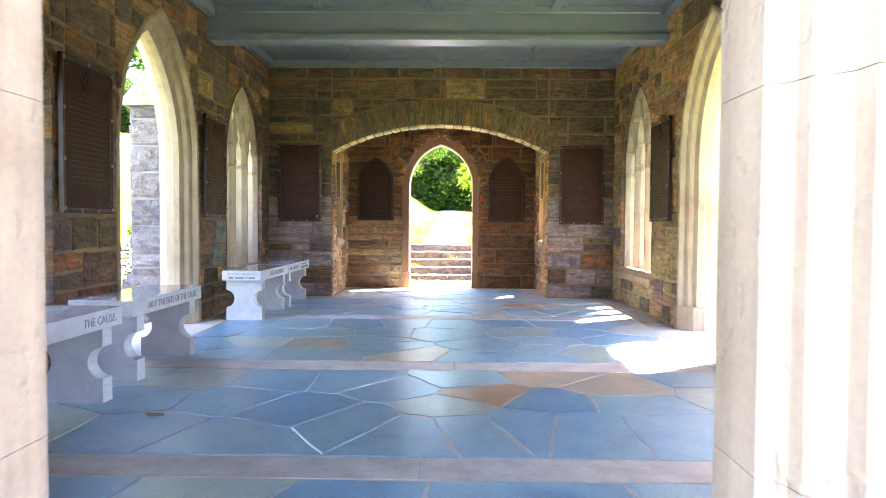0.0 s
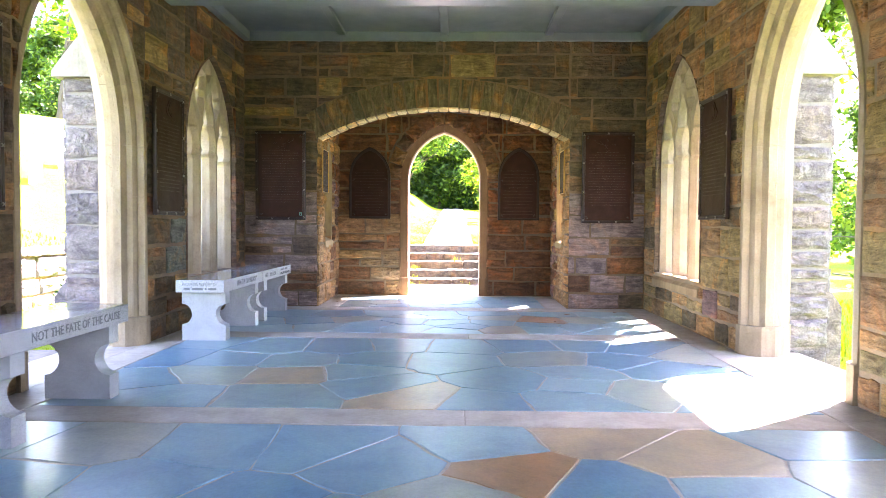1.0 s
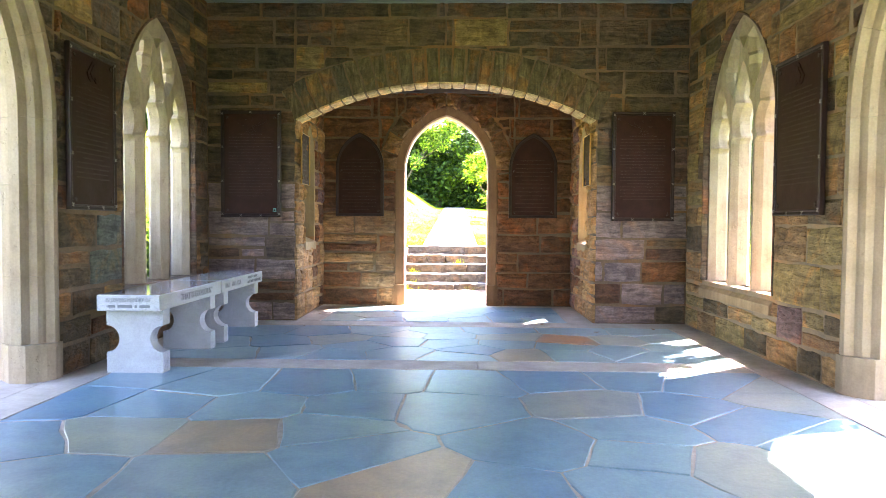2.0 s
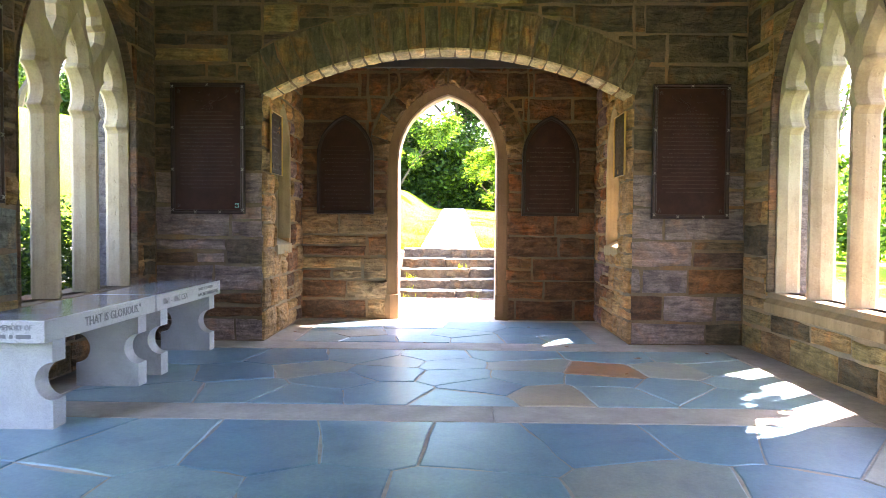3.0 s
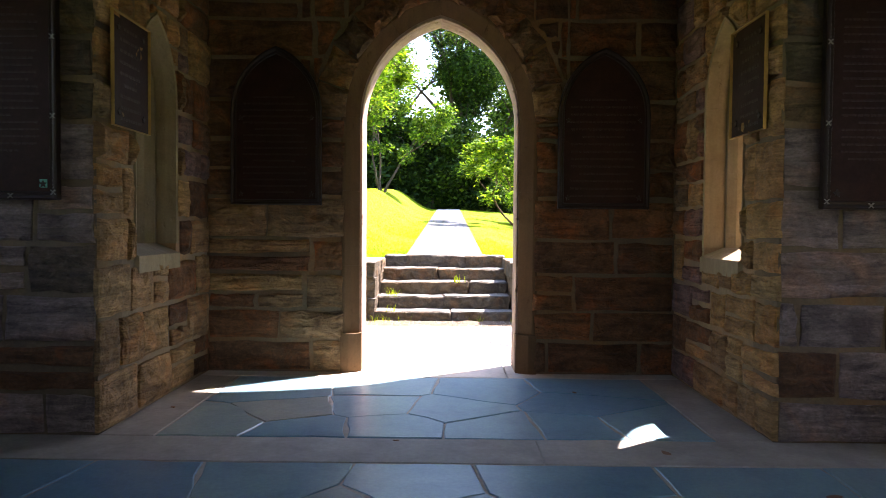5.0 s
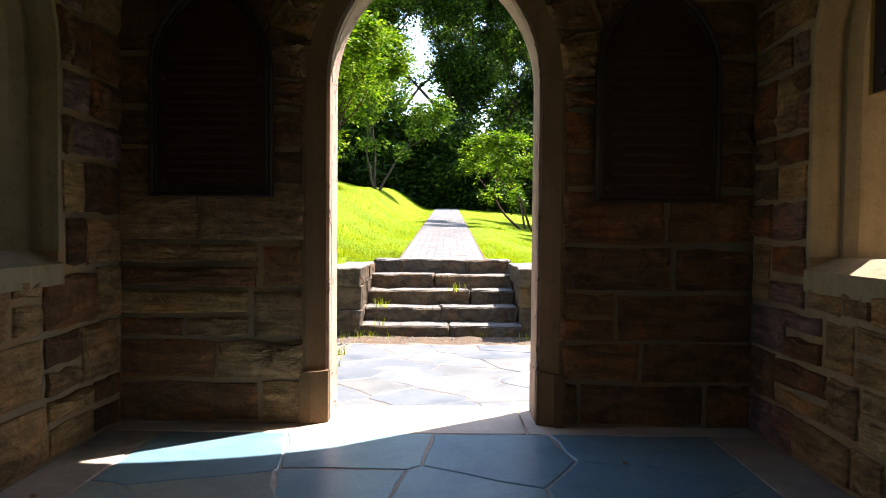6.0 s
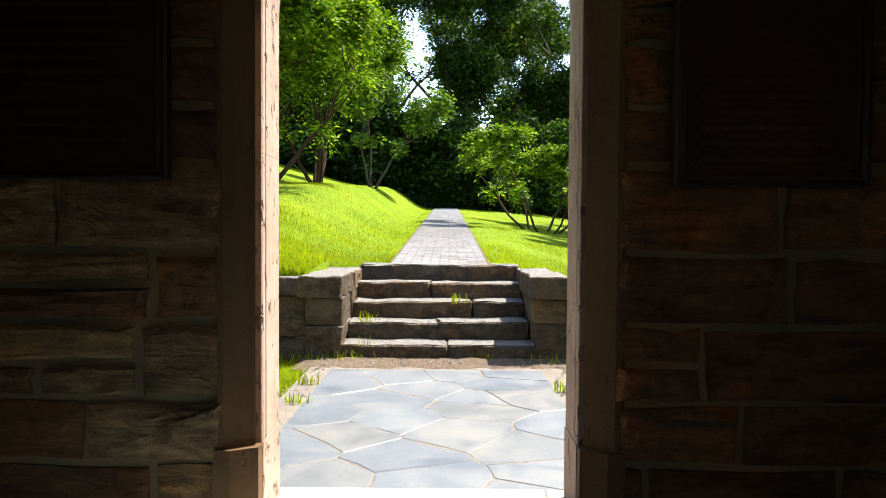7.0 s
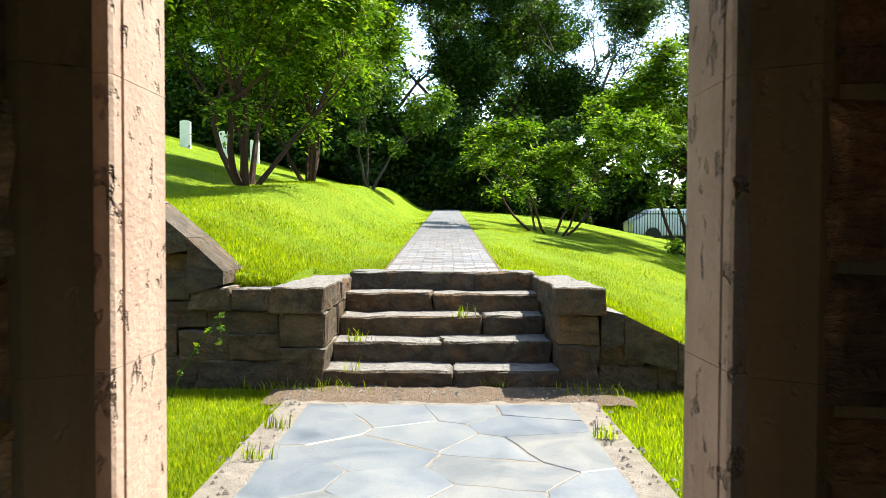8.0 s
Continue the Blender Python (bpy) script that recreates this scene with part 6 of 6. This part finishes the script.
def east_stone(u, v, rng):
    return rng.choice((M_STONE_GOLD, M_STONE_GOLD, M_STONE_GOLD, M_STONE_GOLD, M_STONE_YELLOW, M_STONE_OLIVE))


def west_stone(u, v, rng):
    return rng.choice((M_STONE, M_STONE_OLIVE, M_STONE, M_STONE_OLIVE, M_STONE_RUST, M_STONE_GOLD))


def porch_stone(u, v, rng):
    if u > 10.0:
        return rng.choice((M_STONE_RUST, M_STONE_GOLD, M_STONE_RED))
    return rng.choice((M_STONE_WARM, M_STONE_WARM, M_STONE_WARM, M_STONE_GOLD))


def door_stone(u, v, rng):
    # golden stones low on the left paint in light bounced off the threshold
    if u < -0.4 and v < 1.0:
        return rng.choice((M_STONE_GOLD, M_STONE_RUST, M_STONE_GOLD))
    return M_STONE_RUST


ashlar(on_north, WEST, EAST, 0.0, CEIL, [(wide_arch, 0.34)], random.Random(1), wall_north, north_stone, wide=(0.36, 0.74), high=(0.16, 0.29), proud=0.02, special=[(-1.34, 2.63, M_STONE_YELLOW), (-1.9, 2.2, M_STONE_YELLOW), (0.6, 2.75, M_STONE_YELLOW), (2.1, 0.55, M_STONE_RUST)])
NB = 25
r = random.Random(2)
for k in range(NB):
    a0 = math.asin(wide_arch.w / wide_arch.r)
    t0, t1 = -a0 * 1.0 + 2 * a0 * k / NB, -a0 * 1.0 + 2 * a0 * (k + 1) / NB
    cz = wide_arch.spring + wide_arch.rise - wide_arch.r
    hi = 0.34 + r.uniform(-0.015, 0.03) * 0
    outline = [(wide_arch.c + (wide_arch.r + o) * math.sin(t), cz + (wide_arch.r + o) * math.cos(t)) for t, o in ((t0, 0.0), (t1, 0.0), (t1, hi), (t0, hi))]
    vs, fs = stone_mesh(outline, on_north, r, 0.02, 0.006, 0.007)
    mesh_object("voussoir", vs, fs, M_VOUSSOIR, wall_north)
    # the same stone's underside, its golden light painted in as a paler colour
    soffit = lambda u, v, d: Vector((wide_arch.c + (wide_arch.r - d) * math.sin(u / wide_arch.r), NORTH + v, cz + (wide_arch.r - d) * math.cos(u / wide_arch.r)))
    a, b = t0 * wide_arch.r, t1 * wide_arch.r
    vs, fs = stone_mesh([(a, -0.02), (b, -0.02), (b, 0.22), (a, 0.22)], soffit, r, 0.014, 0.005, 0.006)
    mesh_object("voussoir_underside", vs, fs, M_LIT_SOFFIT, wall_north)
ashlar(on_west, SOUTH, NORTH, 0.0, CEIL, [(arch_west, 0.165), (cut_west, 0.0), (cut_west_2, 0.0)], random.Random(3), wall_west, west_stone, proud=0.018, wide=(0.3, 0.66), high=(0.15, 0.29), special=[(7.3, 0.86, M_STONE_TEAL), (7.1, 0.62, M_STONE_TEAL), (7.35, 0.5, M_STONE_YELLOW), (6.85, 2.35, M_STONE_YELLOW)])
ashlar(on_east, SOUTH, NORTH, 0.0, CEIL, [(arch_east, 0.165), (cut_east, 0.0), (cut_east_2, 0.0)], random.Random(4), wall_east, east_stone, proud=0.015, wide=(0.3, 0.66), high=(0.15, 0.29), special=[(7.3, 2.3, M_STONE_YELLOW), (7.05, 2.55, M_STONE_YELLOW), (6.9, 0.6, M_STONE_YELLOW), (4.4, 0.8, M_STONE_YELLOW), (3.9, 2.3, M_STONE_YELLOW), (7.3, 0.3, M_STONE_RED)])
ashlar(on_porch_west, NORTH - 0.015, DOOR, 0.0, 2.52, [(slit_west, 0.09)], random.Random(6), wall_porch_west, porch_stone, wide=(0.16, 0.42), high=(0.13, 0.27), blocked=[(9.1, 9.41, 2.0, 3)])
ashlar(on_porch_east, NORTH - 0.015, DOOR, 0.0, 2.52, [(slit_east, 0.09)], random.Random(7), wall_porch_east, porch_stone, wide=(0.16, 0.42), high=(0.13, 0.27), blocked=[(9.1, 9.41, 2.0, 3)])
ashlar(on_door, -1.43, 1.45, 0.0, 2.52, [(door_op, 0.095), (door_hood, 0.0)], random.Random(8), wall_door, door_stone, wide=(0.34, 0.7), high=(0.17, 0.3), proud=0.024)
r = random.Random(12)
for s in (-1, 1):
    edges = [0.0, 0.17, 0.36, 0.52, 0.7, 0.86, 1.0]
    for t0, t1 in zip(edges, edges[1:]):
        far = 0.294
        outline = [door_op.arc(s, t0, 0.095), door_op.arc(s, t1, 0.095), door_op.arc(s, t1, far), door_op.arc(s, t0, far)]
        vs, fs = stone_mesh(outline if s > 0 else outline[::-1], on_door, r, 0.04, 0.008, 0.005)
        mesh_object("voussoir", vs, fs, M_VOUSSOIR_RUST, wall_door)
ashlar(on_south, WEST, EAST, 0.0, CEIL, [(south_op, 0.12)], random.Random(9), wall_south, M_STONE, wide=(0.3, 0.62), high=(0.15, 0.3))
for place, wall, a, b, top, ops, thick, seed in ((on_west, wall_west, 0.6, 9.48, CEIL, [(arch_west, 0.18), (win_west, 0.02), (win_west_2, 0.02)], T, 13), (on_east, wall_east, 0.6, 9.48, CEIL, [(arch_east, 0.18), (win_east, 0.02), (win_east_2, 0.02)], T, 14),
                                                 (on_porch_west, wall_porch_west, 9.5, 10.80, 2.75, [(slit_west, 0.08)], T, 16), (on_porch_east, wall_porch_east, 9.5, 10.80, 2.75, [(slit_east, 0.08)], T, 17),
                                                 (on_door, wall_door, -1.43, 1.45, 2.75, [(door_op, 0.12)], 0.30, 18), (on_south, wall_south, WEST, EAST, CEIL, [(south_op, 0.12)], 0.45, 19)):
    ashlar(outside(place, thick), a, b, -0.3, top, ops, random.Random(seed), wall, M_STONE_FAR, joined=True, wide=(0.3, 0.6), high=(0.15, 0.3))

pave(BAY_SOUTH, scatter(BAY_SOUTH, random.Random(11), 0.34), 11)
pave(BAY_FIRST, FLAGS_FIRST, 12, tan=[(1.18, 4.12), (0.83, 4.44)], rusty=[(0.38, 3.92)], olive=[(0.19, 3.65), (1.8, 3.9), (-1.38, 4.22)])
pave(BAY_MIDDLE, FLAGS_MIDDLE, 17, tan=[(-0.06, 5.08), (-0.85, 5.64)], rusty=[], olive=[(0.89, 6.18), (1.93, 6.45)])
pave(BAY_NORTH, FLAGS_NORTH, 14, tan=[(0.62, 7.56)], rusty=[(1.05, 8.17)], olive=[(0.56, 8.32), (1.46, 8.22), (-0.86, 8.17), (-0.27, 8.42)])
pave(BAY_PORCH, FLAGS_PORCH, 15, olive=[(-0.73, 9.63)])
LANDING = (-0.8, 0.8, DOOR + 0.34, 13.6)
pave(LANDING, scatter(LANDING, random.Random(43), 0.15), 43, -0.165, M_FLAG_OUT, slab, 0.0035)
